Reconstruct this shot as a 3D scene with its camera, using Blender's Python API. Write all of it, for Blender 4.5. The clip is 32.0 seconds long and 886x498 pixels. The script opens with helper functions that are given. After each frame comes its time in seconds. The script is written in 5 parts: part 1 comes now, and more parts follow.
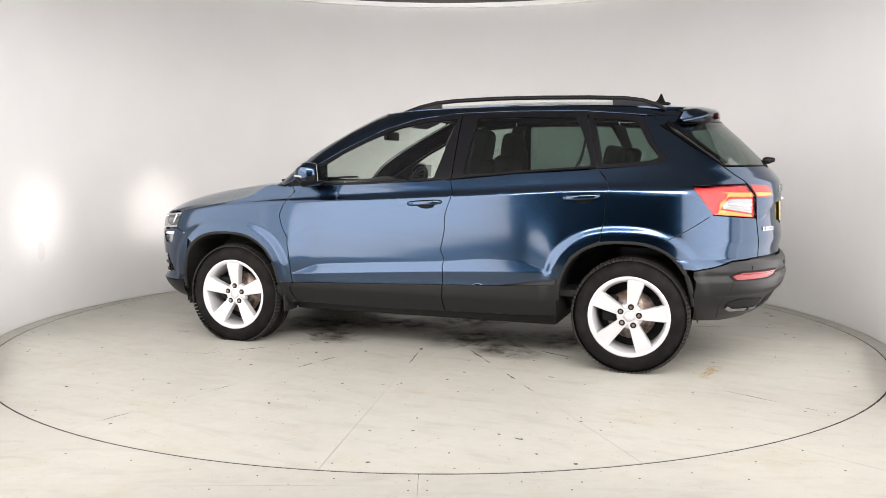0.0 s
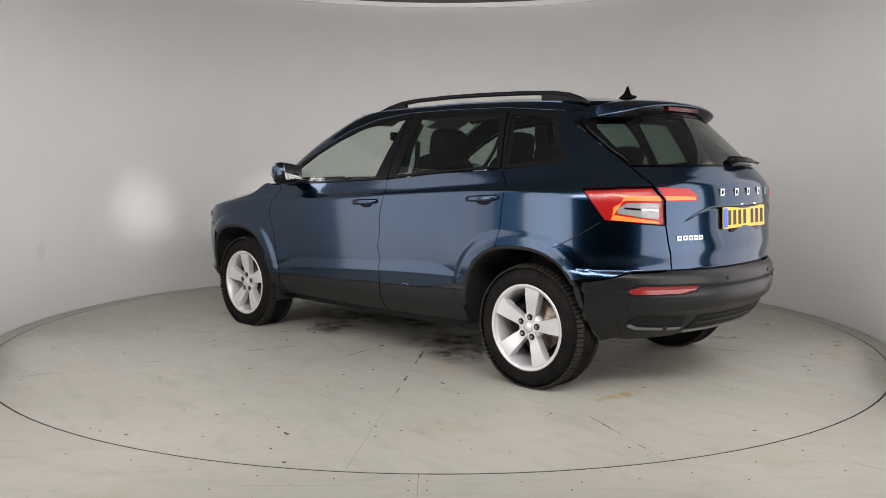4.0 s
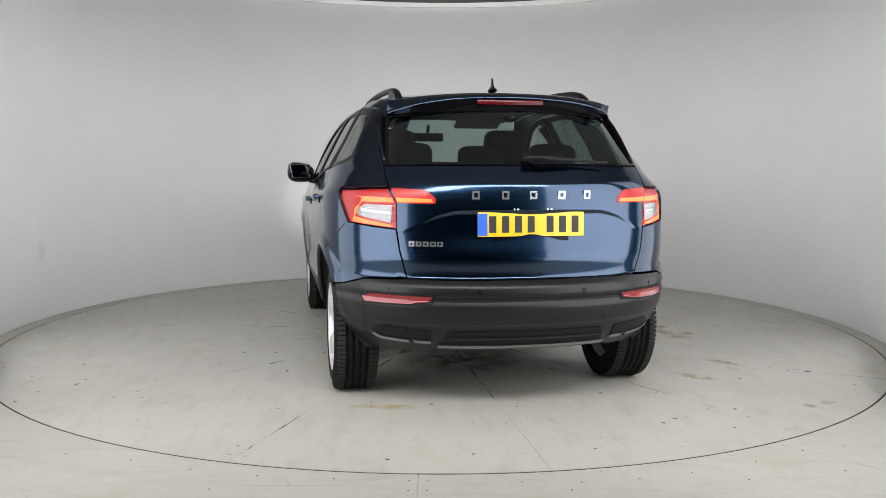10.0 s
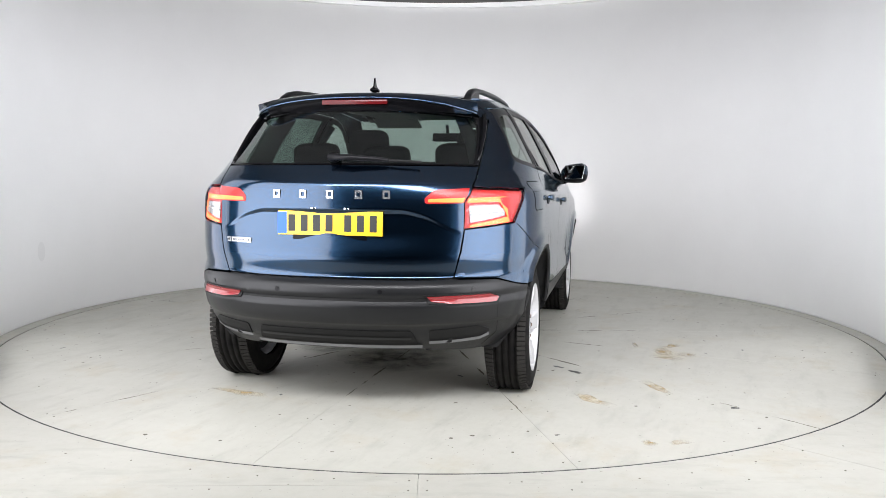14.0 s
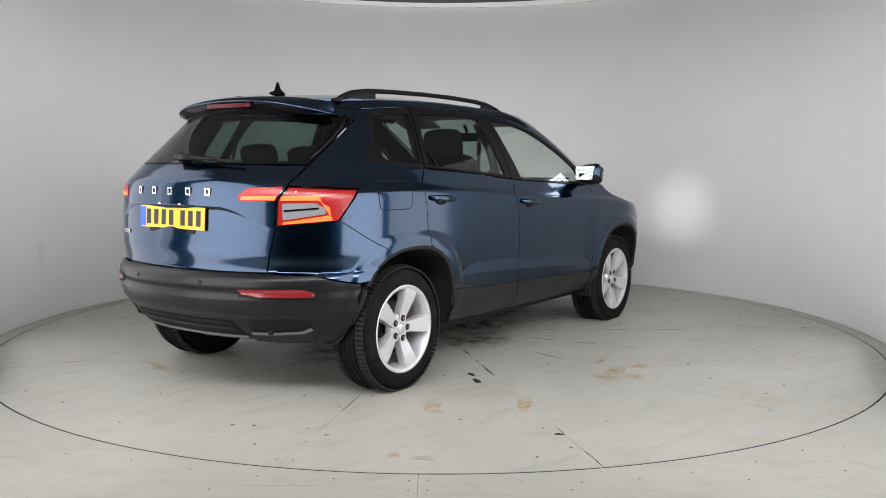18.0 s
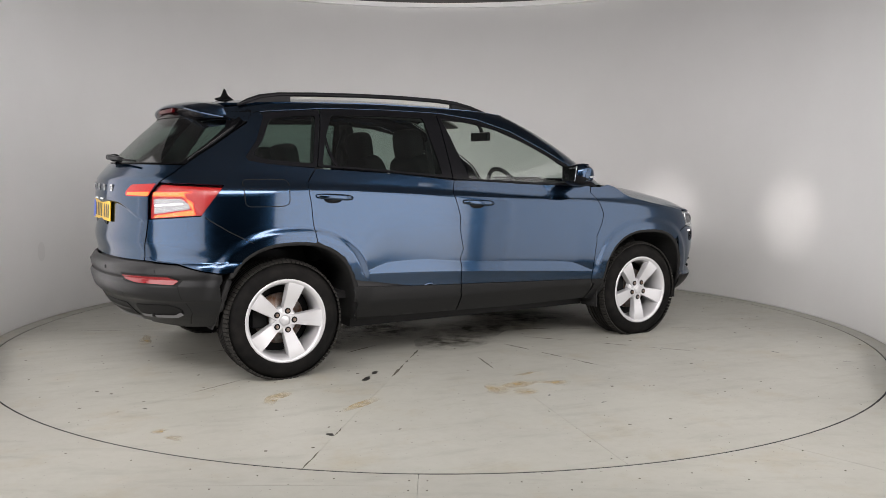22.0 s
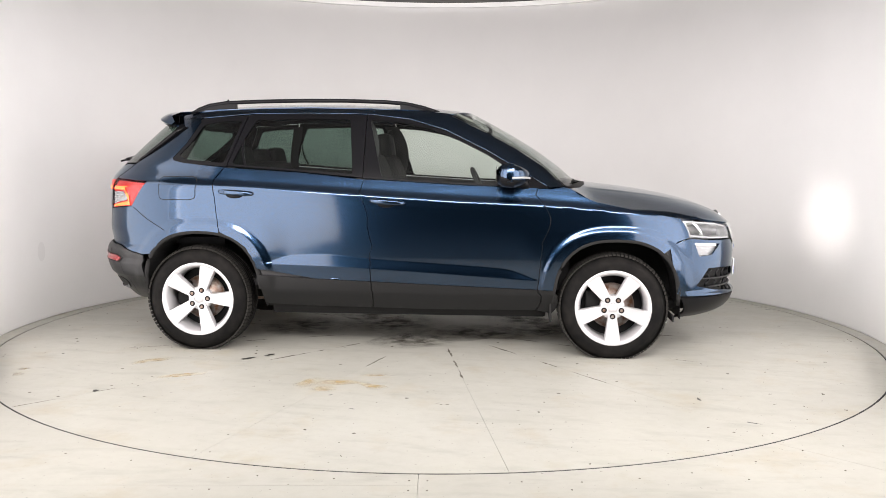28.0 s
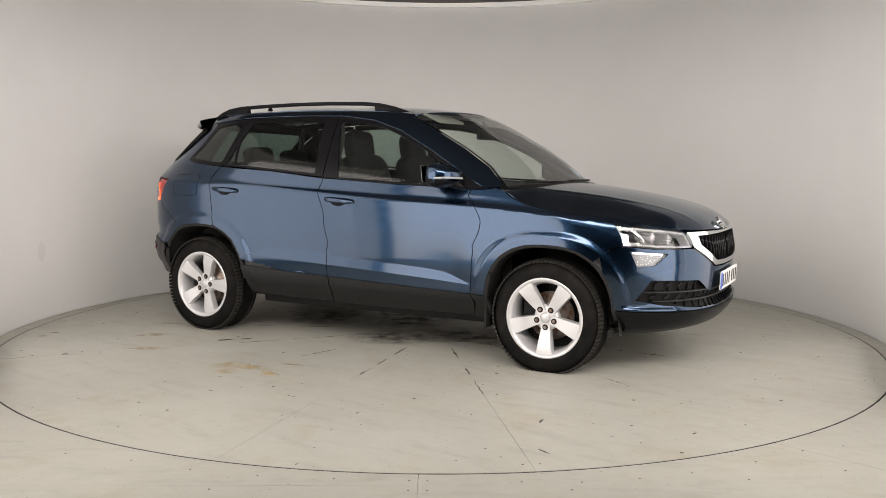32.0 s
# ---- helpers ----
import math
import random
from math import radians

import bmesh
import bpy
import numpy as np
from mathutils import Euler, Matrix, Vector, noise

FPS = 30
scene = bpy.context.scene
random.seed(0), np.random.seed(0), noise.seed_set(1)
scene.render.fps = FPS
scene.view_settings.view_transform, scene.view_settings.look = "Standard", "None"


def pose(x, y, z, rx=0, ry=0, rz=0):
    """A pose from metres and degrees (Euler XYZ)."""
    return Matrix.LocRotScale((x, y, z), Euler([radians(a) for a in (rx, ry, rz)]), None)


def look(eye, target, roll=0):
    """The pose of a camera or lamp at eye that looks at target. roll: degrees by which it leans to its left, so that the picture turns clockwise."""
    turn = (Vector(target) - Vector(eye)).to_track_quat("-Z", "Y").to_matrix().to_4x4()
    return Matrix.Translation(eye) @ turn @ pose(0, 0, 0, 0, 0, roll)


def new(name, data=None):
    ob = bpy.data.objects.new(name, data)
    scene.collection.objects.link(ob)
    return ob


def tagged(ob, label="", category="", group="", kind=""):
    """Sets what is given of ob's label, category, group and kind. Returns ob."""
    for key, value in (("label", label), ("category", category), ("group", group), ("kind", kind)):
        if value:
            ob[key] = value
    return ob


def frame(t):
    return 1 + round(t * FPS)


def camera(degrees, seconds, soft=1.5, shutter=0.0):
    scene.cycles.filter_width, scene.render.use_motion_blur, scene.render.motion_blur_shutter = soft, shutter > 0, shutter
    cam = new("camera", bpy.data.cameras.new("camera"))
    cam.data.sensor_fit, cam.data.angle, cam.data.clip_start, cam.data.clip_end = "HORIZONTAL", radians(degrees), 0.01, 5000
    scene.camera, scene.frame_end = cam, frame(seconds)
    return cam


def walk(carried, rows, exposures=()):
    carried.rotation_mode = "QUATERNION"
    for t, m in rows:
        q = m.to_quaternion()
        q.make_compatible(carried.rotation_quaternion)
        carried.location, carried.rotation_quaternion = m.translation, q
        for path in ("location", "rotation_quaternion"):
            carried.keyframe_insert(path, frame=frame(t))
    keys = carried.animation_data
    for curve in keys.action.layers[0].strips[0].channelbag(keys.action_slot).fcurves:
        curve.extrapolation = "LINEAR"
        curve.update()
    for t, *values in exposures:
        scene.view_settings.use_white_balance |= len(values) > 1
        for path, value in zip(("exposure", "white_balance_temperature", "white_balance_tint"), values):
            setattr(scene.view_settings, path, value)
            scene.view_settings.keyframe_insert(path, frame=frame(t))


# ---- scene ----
from mathutils.geometry import delaunay_2d_cdt

# the camera stands still in the gap of the round wall; the table turns at an even pace
cam = camera(54.34, 32.0, soft=0.85)
EYE = (0.0, -6.217, 1.2129)
VIEW = look(EYE, (0.0273, -0.85634, 0.6743), 0.222)
EXPOSURES = [(0, -0.02, 6750, 15), (1, -0.17, 6850, 15), (3, -0.85, 6800, 14), (6, -0.77, 6600, 15), (9, -0.7, 6450, 14), (11, -0.22, 6350, 13), (12, 0.08, 6250, 13), (14, 0.0, 6250, 13), (17, -0.54, 6350, 14), (20, -0.69, 6400, 13), (23, -0.77, 6700, 15), (25, -0.37, 6650, 15), (28, 0.05, 6750, 16), (30, 0.07, 6900, 16), (32, -0.65, 7100, 15)]
walk(cam, [(0, VIEW), (32, VIEW)], EXPOSURES)
TURN_START, TURN_RATE = 152.69, -5.901  # degrees, degrees a second
CAR_ON_TABLE = pose(-0.1597, -0.0072, 0.0, 0, 0, 7.478)

# ---------------------------------------------------------------- light
world = bpy.data.worlds.new("world")
scene.world = world
world.use_nodes = True
world.node_tree.nodes["Background"].inputs[0].default_value = (0.9, 0.95, 1.0, 1)
world.node_tree.nodes["Background"].inputs[1].default_value = 0.02


def area_lamp(name, eye, target, width, height, watts, colour=(1, 1, 1), spread=180):
    data = bpy.data.lights.new(name, "AREA")
    data.shape, data.size, data.size_y, data.energy, data.color = "RECTANGLE", width, height, watts, colour
    ob = new(name, data)
    ob.matrix_world = look(eye, target)
    data.spread = radians(spread)
    return ob


for side in (-1, 1):
    area_lamp("softbox_lamp", (side * 2.15, -3.1, 1.4), (side * 1.284, -2.6, 1.44), 2.1, 2.7, 76, (1.0, 0.995, 0.99), 150)
    area_lamp("wall_panel_lamp", (side * 2.9 * math.sin(radians(66)), -2.9 * math.cos(radians(66)), 1.36), (0, 0, 1.4), 1.5, 2.5, 26, (1.0, 0.995, 0.99), 160)
    # unseen strip, added to brighten the near edge of the wall
    area_lamp("wall_strip_lamp", (side * 2.5, -1.55, 1.45), (side * 2.98, -0.3, 1.45), 0.16, 2.5, 6, (0.94, 0.97, 1.0), 60)
# unseen fills, added to lift the back wall and the front floor
area_lamp("overhead_lamp", (0, -4.3, 2.68), (0, 2.8, 2.05), 4.0, 1.0, 285, (1.0, 0.99, 0.975), 170)
area_lamp("hall_lamp", (0, -4.1, 2.84), (0, -3.2, 0), 4.8, 0.7, 8, (1.0, 0.995, 0.985), 150)

# ---------------------------------------------------------------- materials
def material(name, colour, rough=0.5, metal=0.0, **more):
    m = bpy.data.materials.new(name)
    m.use_nodes = True
    b = m.node_tree.nodes["Principled BSDF"]
    b.inputs["Base Color"].default_value = (*colour, 1)
    b.inputs["Roughness"].default_value = rough
    b.inputs["Metallic"].default_value = metal
    for key, value in more.items():
        b.inputs[key.replace("_", " ")].default_value = value
    return m


def nodes_of(m):
    return m.node_tree.nodes, m.node_tree.links, m.node_tree.nodes["Principled BSDF"]


def noise_node(m, scale, detail=4.0, rough=0.55, source="Object", stretch=(1, 1, 1)):
    n, l, b = nodes_of(m)
    co, mp, tx = n.new("ShaderNodeTexCoord"), n.new("ShaderNodeMapping"), n.new("ShaderNodeTexNoise")
    mp.inputs["Scale"].default_value = stretch
    l.new(co.outputs[source], mp.inputs["Vector"])
    l.new(mp.outputs[0], tx.inputs["Vector"])
    tx.inputs["Scale"].default_value, tx.inputs["Detail"].default_value, tx.inputs["Roughness"].default_value = scale, detail, rough
    return tx.outputs["Fac"]


def ramp_node(m, fac, stops):
    n, l, b = nodes_of(m)
    r = n.new("ShaderNodeValToRGB")
    while len(r.color_ramp.elements) < len(stops):
        r.color_ramp.elements.new(0.5)
    for e, (p, c) in zip(r.color_ramp.elements, stops):
        e.position, e.color = p, (*c, 1) if len(c) == 3 else c
    l.new(fac, r.inputs["Fac"])
    return r.outputs["Color"]


def mix_node(m, a, b_, fac, how="MIX"):
    n, l, b = nodes_of(m)
    x = n.new("ShaderNodeMix")
    x.data_type, x.blend_type = "RGBA", how
    for sock, value in ((x.inputs[6], a), (x.inputs[7], b_), (x.inputs[0], fac)):
        if isinstance(value, (int, float)):
            sock.default_value = value
        elif isinstance(value, tuple):
            sock.default_value = (*value, 1)
        else:
            l.new(value, sock)
    return x.outputs[2]


def bump(m, height, strength=0.2, distance=0.002):
    n, l, b = nodes_of(m)
    k = n.new("ShaderNodeBump")
    k.inputs["Strength"].default_value, k.inputs["Distance"].default_value = strength, distance
    l.new(height, k.inputs["Height"])
    l.new(k.outputs[0], b.inputs["Normal"])


def set_colour(m, colour):
    n, l, b = nodes_of(m)
    l.new(colour, b.inputs["Base Color"])


def set_rough(m, fac, low, high):
    n, l, b = nodes_of(m)
    r = n.new("ShaderNodeMapRange")
    r.inputs["To Min"].default_value, r.inputs["To Max"].default_value = low, high
    l.new(fac, r.inputs["Value"])
    l.new(r.outputs[0], b.inputs["Roughness"])


def glowing(name, colour, strength, rough=0.3):
    m = material(name, colour, rough)
    n, l, b = nodes_of(m)
    b.inputs["Emission Color"].default_value = (*colour, 1)
    b.inputs["Emission Strength"].default_value = strength
    return m


PAINT = material("blue metallic paint", (0.03, 0.085, 0.2), 0.22, 1.0, Coat_Weight=0.9, Coat_Roughness=0.08, Coat_IOR=1.5, Specular_IOR_Level=0.2, Specular_Tint=(0.3, 0.42, 0.5, 1))
set_colour(PAINT, ramp_node(PAINT, noise_node(PAINT, 900, 1), [(0.3, (0.0095, 0.0275, 0.0585)), (0.7, (0.0185, 0.048, 0.097))]))
PLASTIC = material("grey textured plastic", (0.0065, 0.0068, 0.0074), 0.47, Specular_IOR_Level=0.31)
bump(PLASTIC, noise_node(PLASTIC, 700, 2), 0.25, 0.0006)
set_rough(PLASTIC, noise_node(PLASTIC, 9, 4), 0.3, 0.42)
PLASTIC_PALE = material("silver grey plastic trim", (0.14, 0.142, 0.148), 0.35, Specular_IOR_Level=0.5)
TRIM = material("black satin trim", (0.006, 0.006, 0.007), 0.32, Specular_IOR_Level=0.12)
BLACK = material("black plastic", (0.006, 0.006, 0.006), 0.6, Specular_IOR_Level=0.2)
GLOSS = material("gloss black", (0.003, 0.003, 0.0035), 0.14, Specular_IOR_Level=0.12)
LINER = material("felt wheel liner", (0.008, 0.008, 0.008), 0.95)
bump(LINER, noise_node(LINER, 250, 2), 0.5, 0.003)
SILVER = material("anodised silver trim", (0.75, 0.75, 0.76), 0.25, 1.0)
CHROME = material("chrome", (0.85, 0.86, 0.87), 0.08, 1.0)
ALLOY = material("silver painted alloy", (0.56, 0.56, 0.57), 0.33, 0.35, Coat_Weight=0.5, Coat_Roughness=0.1)
STEEL = material("worn brake steel", (0.3, 0.27, 0.25), 0.45, 0.9)
set_colour(STEEL, ramp_node(STEEL, noise_node(STEEL, 22, 4), [(0.35, (0.33, 0.31, 0.29)), (0.65, (0.16, 0.08, 0.045))]))
RUBBER = material("tyre rubber", (0.016, 0.015, 0.014), 0.75, Specular_IOR_Level=0.12)
set_colour(RUBBER, ramp_node(RUBBER, noise_node(RUBBER, 14, 5), [(0.35, (0.003, 0.003, 0.003)), (0.7, (0.011, 0.01, 0.009))]))
bump(RUBBER, noise_node(RUBBER, 160, 3), 0.2, 0.002)
FABRIC = material("black seat fabric", (0.018, 0.018, 0.019), 0.9, Specular_IOR_Level=0.2)
DASH = material("dark dashboard plastic", (0.02, 0.02, 0.021), 0.55)
LINING = material("light headliner cloth", (0.3, 0.295, 0.28), 0.9)


def glass(name, tint, rough=0.02, least=0.065, gloss=0.7):
    """Clear pane: lets light pass, tinted, and mirrors at its face."""
    m = bpy.data.materials.new(name)
    m.use_nodes = True
    n, l = m.node_tree.nodes, m.node_tree.links
    n.clear()
    out, mix, see, shine, fres = (n.new("ShaderNode" + k) for k in ("OutputMaterial", "MixShader", "BsdfTransparent", "BsdfGlossy", "LayerWeight"))
    see.inputs["Color"].default_value = (*tint, 1)
    shine.inputs["Roughness"].default_value = rough
    power, gain = n.new("ShaderNodeMath"), n.new("ShaderNodeMath")
    power.operation, power.inputs[1].default_value = "POWER", 3.2
    gain.operation, gain.inputs[1].default_value, gain.inputs[2].default_value = "MULTIPLY_ADD", gloss, least
    fres.inputs["Blend"].default_value = 0.5
    l.new(fres.outputs["Facing"], power.inputs[0])
    l.new(power.outputs[0], gain.inputs[0])
    l.new(gain.outputs[0], mix.inputs[0])
    l.new(see.outputs[0], mix.inputs[1])
    l.new(shine.outputs[0], mix.inputs[2])
    l.new(mix.outputs[0], out.inputs["Surface"])
    return m


GLASS = glass("clear window glass", (0.84, 0.9, 0.86), 0.06)
GLASS_DARK = glass("green tinted window glass", (0.32, 0.41, 0.375), 0.06)
LENS = glass("clear lamp lens", (0.92, 0.93, 0.94), 0.04, 0.01, 0.16)
HEAD_LENS = glass("clear headlamp lens", (0.93, 0.94, 0.95), 0.06, 0.05, 0.4)
LAMP_PALE = material("pale satin lamp housing", (0.3, 0.305, 0.31), 0.55)
PROJECTOR = material("grey projector housing", (0.12, 0.12, 0.125), 0.3, 0.4)
LAMP_RED = glowing("softly lit red lamp housing", (0.3, 0.006, 0.005), 0.35)
LAMP_WHITE = material("clear lamp housing", (0.26, 0.26, 0.26), 0.25, 0.1, Coat_Weight=1.0)
LAMP_GLOW = glowing("lit red light guide", (1.0, 0.13, 0.025), 2.3)
BEAM = glowing("lit headlamp", (1.0, 0.98, 0.95), 2000.0)
DAYLAMP = glowing("lit day lamp", (1.0, 0.98, 0.95), 1.8)
YELLOW = material("yellow reflective plate", (0.66, 0.41, 0.01), 0.4, Coat_Weight=0.3)
PLATE_WHITE = material("white reflective plate", (0.78, 0.78, 0.76), 0.4)
PLATE_BLUE = material("blue plate band", (0.02, 0.1, 0.6), 0.4)
INK = material("black plate ink", (0.008, 0.008, 0.008), 0.5)

WALL = material("white painted wall", (0.8, 0.79, 0.77), 0.75)
set_colour(WALL, ramp_node(WALL, noise_node(WALL, 1.3, 5), [(0.3, (0.785, 0.78, 0.77)), (0.7, (0.82, 0.815, 0.805))]))
bump(WALL, noise_node(WALL, 60, 3), 0.15, 0.001)
CEILING = material("grey painted ceiling", (0.14, 0.14, 0.14), 0.8)
bump(CEILING, noise_node(CEILING, 40, 3), 0.15, 0.001)
PATCH = material("grey filler", (0.75, 0.745, 0.735), 0.75)
bump(PATCH, noise_node(PATCH, 60, 3), 0.2, 0.001)
WHITE = material("white trim", (0.84, 0.84, 0.83), 0.5)
DARK_ROOM = material("dark grey paint", (0.055, 0.055, 0.058), 0.8)
set_colour(DARK_ROOM, ramp_node(DARK_ROOM, noise_node(DARK_ROOM, 2, 4), [(0.3, (0.045, 0.045, 0.05)), (0.7, (0.065, 0.065, 0.067))]))
GAP = material("dark gap", (0.02, 0.02, 0.022), 0.8)


RED_REFLECTOR = material("red reflector", (0.2, 0.012, 0.015), 0.2, Coat_Weight=0.5)
MIRROR = material("mirror", (0.4, 0.42, 0.43), 0.02, 1.0)
RED_DARK = material("dark red unlit lens", (0.06, 0.003, 0.004), 0.2, Specular_IOR_Level=0.25)
BADGE = material("bright satin metal", (0.6, 0.61, 0.62), 0.25, 0.9)
TREAD = material("dusty tyre tread", (0.02, 0.019, 0.017), 0.9, Specular_IOR_Level=0.2)


def floor_material(name, shade):
    """Pale painted boards with grime, scuffs and rusty blotches."""
    m = material(name, (0.6, 0.58, 0.53), 0.5)
    big = ramp_node(m, noise_node(m, 0.9, 6, 0.6), [(0.3, tuple(c * 0.955 * shade for c in (0.42, 0.415, 0.367))), (0.7, tuple(c * shade for c in (0.455, 0.451, 0.4)))])
    fine = ramp_node(m, noise_node(m, 14, 6, 0.7), [(0.36, (0.8, 0.785, 0.76)), (0.56, (1, 1, 1))])
    a = mix_node(m, big, fine, 0.22, "MULTIPLY")
    specks = ramp_node(m, noise_node(m, 60, 2, 0.5), [(0.25, (0.25, 0.24, 0.22)), (0.3, (1, 1, 1))])
    a = mix_node(m, a, specks, 0.6, "MULTIPLY")
    rust = ramp_node(m, noise_node(m, 2.3, 7, 0.7), [(0.54, (1, 1, 1)), (0.74, (0.82, 0.66, 0.42))])
    a = mix_node(m, a, rust, 0.42, "MULTIPLY")
    smear = ramp_node(m, noise_node(m, 2.6, 6, 0.62, "Object", (1, 3.5, 1)), [(0.3, (0.78, 0.78, 0.77)), (0.48, (1, 1, 1))])
    a = mix_node(m, a, smear, 0.6, "MULTIPLY")
    dots = ramp_node(m, noise_node(m, 27, 3, 0.6), [(0.24, (0.3, 0.27, 0.22)), (0.29, (1, 1, 1))])
    a = mix_node(m, a, dots, 0.8, "MULTIPLY")
    set_colour(m, a)
    set_rough(m, noise_node(m, 5, 5), 0.32, 0.6)
    bump(m, noise_node(m, 30, 5), 0.12, 0.002)
    return m


FLOOR = floor_material("worn pale painted table floor", 1.0)
FLOOR_OUT = floor_material("worn pale painted floor", 0.97)
STAIN = material("dark oil stain", (0.03, 0.028, 0.025), 0.35)
STAIN_RUST = material("rusty water stain", (0.58, 0.42, 0.18), 0.5)


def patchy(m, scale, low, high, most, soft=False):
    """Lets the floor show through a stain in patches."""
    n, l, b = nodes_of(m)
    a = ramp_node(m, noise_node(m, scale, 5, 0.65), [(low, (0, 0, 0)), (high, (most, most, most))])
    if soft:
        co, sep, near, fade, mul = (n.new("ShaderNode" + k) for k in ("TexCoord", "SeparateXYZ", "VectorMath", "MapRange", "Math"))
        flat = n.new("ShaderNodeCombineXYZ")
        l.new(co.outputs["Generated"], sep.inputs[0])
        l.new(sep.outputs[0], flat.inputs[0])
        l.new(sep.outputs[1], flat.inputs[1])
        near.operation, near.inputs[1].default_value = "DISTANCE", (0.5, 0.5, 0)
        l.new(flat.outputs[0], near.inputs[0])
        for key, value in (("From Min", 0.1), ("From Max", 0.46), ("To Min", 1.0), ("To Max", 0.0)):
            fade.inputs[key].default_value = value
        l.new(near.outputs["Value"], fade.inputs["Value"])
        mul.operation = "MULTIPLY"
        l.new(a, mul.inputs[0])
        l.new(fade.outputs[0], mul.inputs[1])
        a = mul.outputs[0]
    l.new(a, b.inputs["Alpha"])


patchy(STAIN_RUST, 13, 0.3, 0.7, 0.7, True)
patchy(STAIN, 60, 0.2, 0.45, 0.92)
# dry grime, darkened further to carry the shade under the car
GRIME_SHADE = material("dry grime and under-car shade", (0.075, 0.062, 0.048), 0.7)
patchy(GRIME_SHADE, 7, 0.36, 0.64, 0.85, True)
CRACK = material("grimy crack", (0.13, 0.11, 0.085), 0.8)
patchy(CRACK, 90, 0.2, 0.5, 0.85)

# ---------------------------------------------------------------- car body surfaces
def smooth_curve(pts):
    """A smooth function through (position, value) pairs."""
    p = np.array(pts, float)
    x, y = p[:, 0], p[:, 1]
    d = np.diff(y) / np.diff(x)
    m = np.concatenate([[d[0]], np.where(d[1:] * d[:-1] > 0, 2 * d[1:] * d[:-1] / (d[1:] + d[:-1] + 1e-12), 0), [d[-1]]])
    xs = np.linspace(x[0], x[-1], 5000)
    i = np.clip(np.searchsorted(x, xs) - 1, 0, len(x) - 2)
    h = x[i + 1] - x[i]
    u = (xs - x[i]) / h
    ys = (2 * u**3 - 3 * u**2 + 1) * y[i] + (u**3 - 2 * u**2 + u) * h * m[i] + (3 * u**2 - 2 * u**3) * y[i + 1] + (u**3 - u**2) * h * m[i + 1]
    return lambda v: np.interp(v, xs, ys)


def step(a, b, v):
    u = np.clip((v - a) / (b - a), 0, 1)
    return u * u * (3 - 2 * u)


HALF_WIDTH = smooth_curve([(0.15, 0.73), (0.22, 0.79), (0.27, 0.824), (0.33, 0.86), (0.37, 0.88), (0.42, 0.8885), (0.47, 0.893), (0.53, 0.9), (0.6, 0.905),
                           (0.7, 0.9085), (0.8, 0.91), (0.94, 0.9095), (0.98, 0.9085), (0.996, 0.902), (1.012, 0.892), (1.06, 0.876), (1.12, 0.856), (1.3, 0.772), (1.43, 0.702),
                           (1.485, 0.66), (1.52, 0.615), (1.56, 0.54)])
SHOULDER = smooth_curve([(-2.2, 1.065), (-1.7, 1.058), (-1.2, 1.049), (-0.23, 1.0), (0.37, 0.968), (0.87, 0.95), (1.47, 0.906), (2.1, 0.86)])
REAR = smooth_curve([(0.15, -1.92), (0.27, -2.0), (0.30, -2.03), (0.36, -2.085), (0.42, -2.125), (0.445, -2.155), (0.5, -2.175), (0.53, -2.18), (0.545, -2.168), (0.56, -2.167),
                     (0.57, -2.175), (0.605, -2.172), (0.643, -2.14), (0.648, -2.13), (0.75, -2.145), (0.765, -2.145), (0.95, -2.138), (1.07, -2.125), (1.12, -2.09), (1.165, -2.05),
                     (1.3, -1.915), (1.42, -1.785), (1.5, -1.70), (1.56, -1.63)])
NOSE = smooth_curve([(0.15, 1.93), (0.2, 2.03), (0.26, 2.14), (0.33, 2.18), (0.37, 2.185), (0.39, 2.155), (0.5, 2.165), (0.62, 2.17), (0.75, 2.16), (0.84, 2.125), (0.9, 2.06), (1.0, 1.92)])
SCREEN = smooth_curve([(0.98, 1.235), (1.05, 1.14), (1.17, 1.005), (1.28, 0.855), (1.38, 0.692), (1.47, 0.532), (1.5, 0.475), (1.56, 0.35)])
LOW_TOP = smooth_curve([(-0.9, 0.54), (-0.85, 0.552), (-0.68, 0.6), (-0.5, 0.606), (-0.19, 0.582), (0.37, 0.55), (0.65, 0.53), (0.86, 0.46)])
LOW_FOOT = smooth_curve([(-0.9, 0.548), (-0.54, 0.537), (-0.19, 0.522), (0.19, 0.5), (0.86, 0.462)])
GATE_LIP = smooth_curve([(0.0, 0.965), (0.33, 0.963), (0.42, 0.945), (0.6, 0.868), (0.7, 0.86), (0.9, 0.86)])
WHEELS = (-1.319, 1.319)
ARCH = {-1.319: (-1.283, 0.39, 0.33, 0.415), 1.319: (1.335, 0.39, 0.31, 0.42)}  # centre x, half width, centre z, height


def arch_outline(wheel, grow=0.0, n=26, zlow=0.2):
    """Upper outline of a wheel opening, from its back foot to its front foot, as (x, z)."""
    xc, a, zc, b = ARCH[wheel]
    out = []
    for i in range(n + 1):
        f = math.pi * (1 - i / n)
        c, s = math.cos(f), math.sin(f)
        out.append((xc + (a + grow) * math.copysign(abs(c) ** 0.8, c), zc + (b + grow) * abs(s) ** 0.8))
    return [(xc - a - grow - 0.005, zlow)] + out + [(xc + a + grow + 0.005, zlow)]


def corner_table(n, a, w):
    f = np.linspace(0, math.pi / 2, 3000)
    eta, xi = np.sin(f) ** (2 / n), 1 - np.cos(f) ** (2 / n)
    run = np.concatenate([[0], np.cumsum(np.hypot(np.diff(xi) * a, np.diff(eta) * w))])
    return run, xi, eta


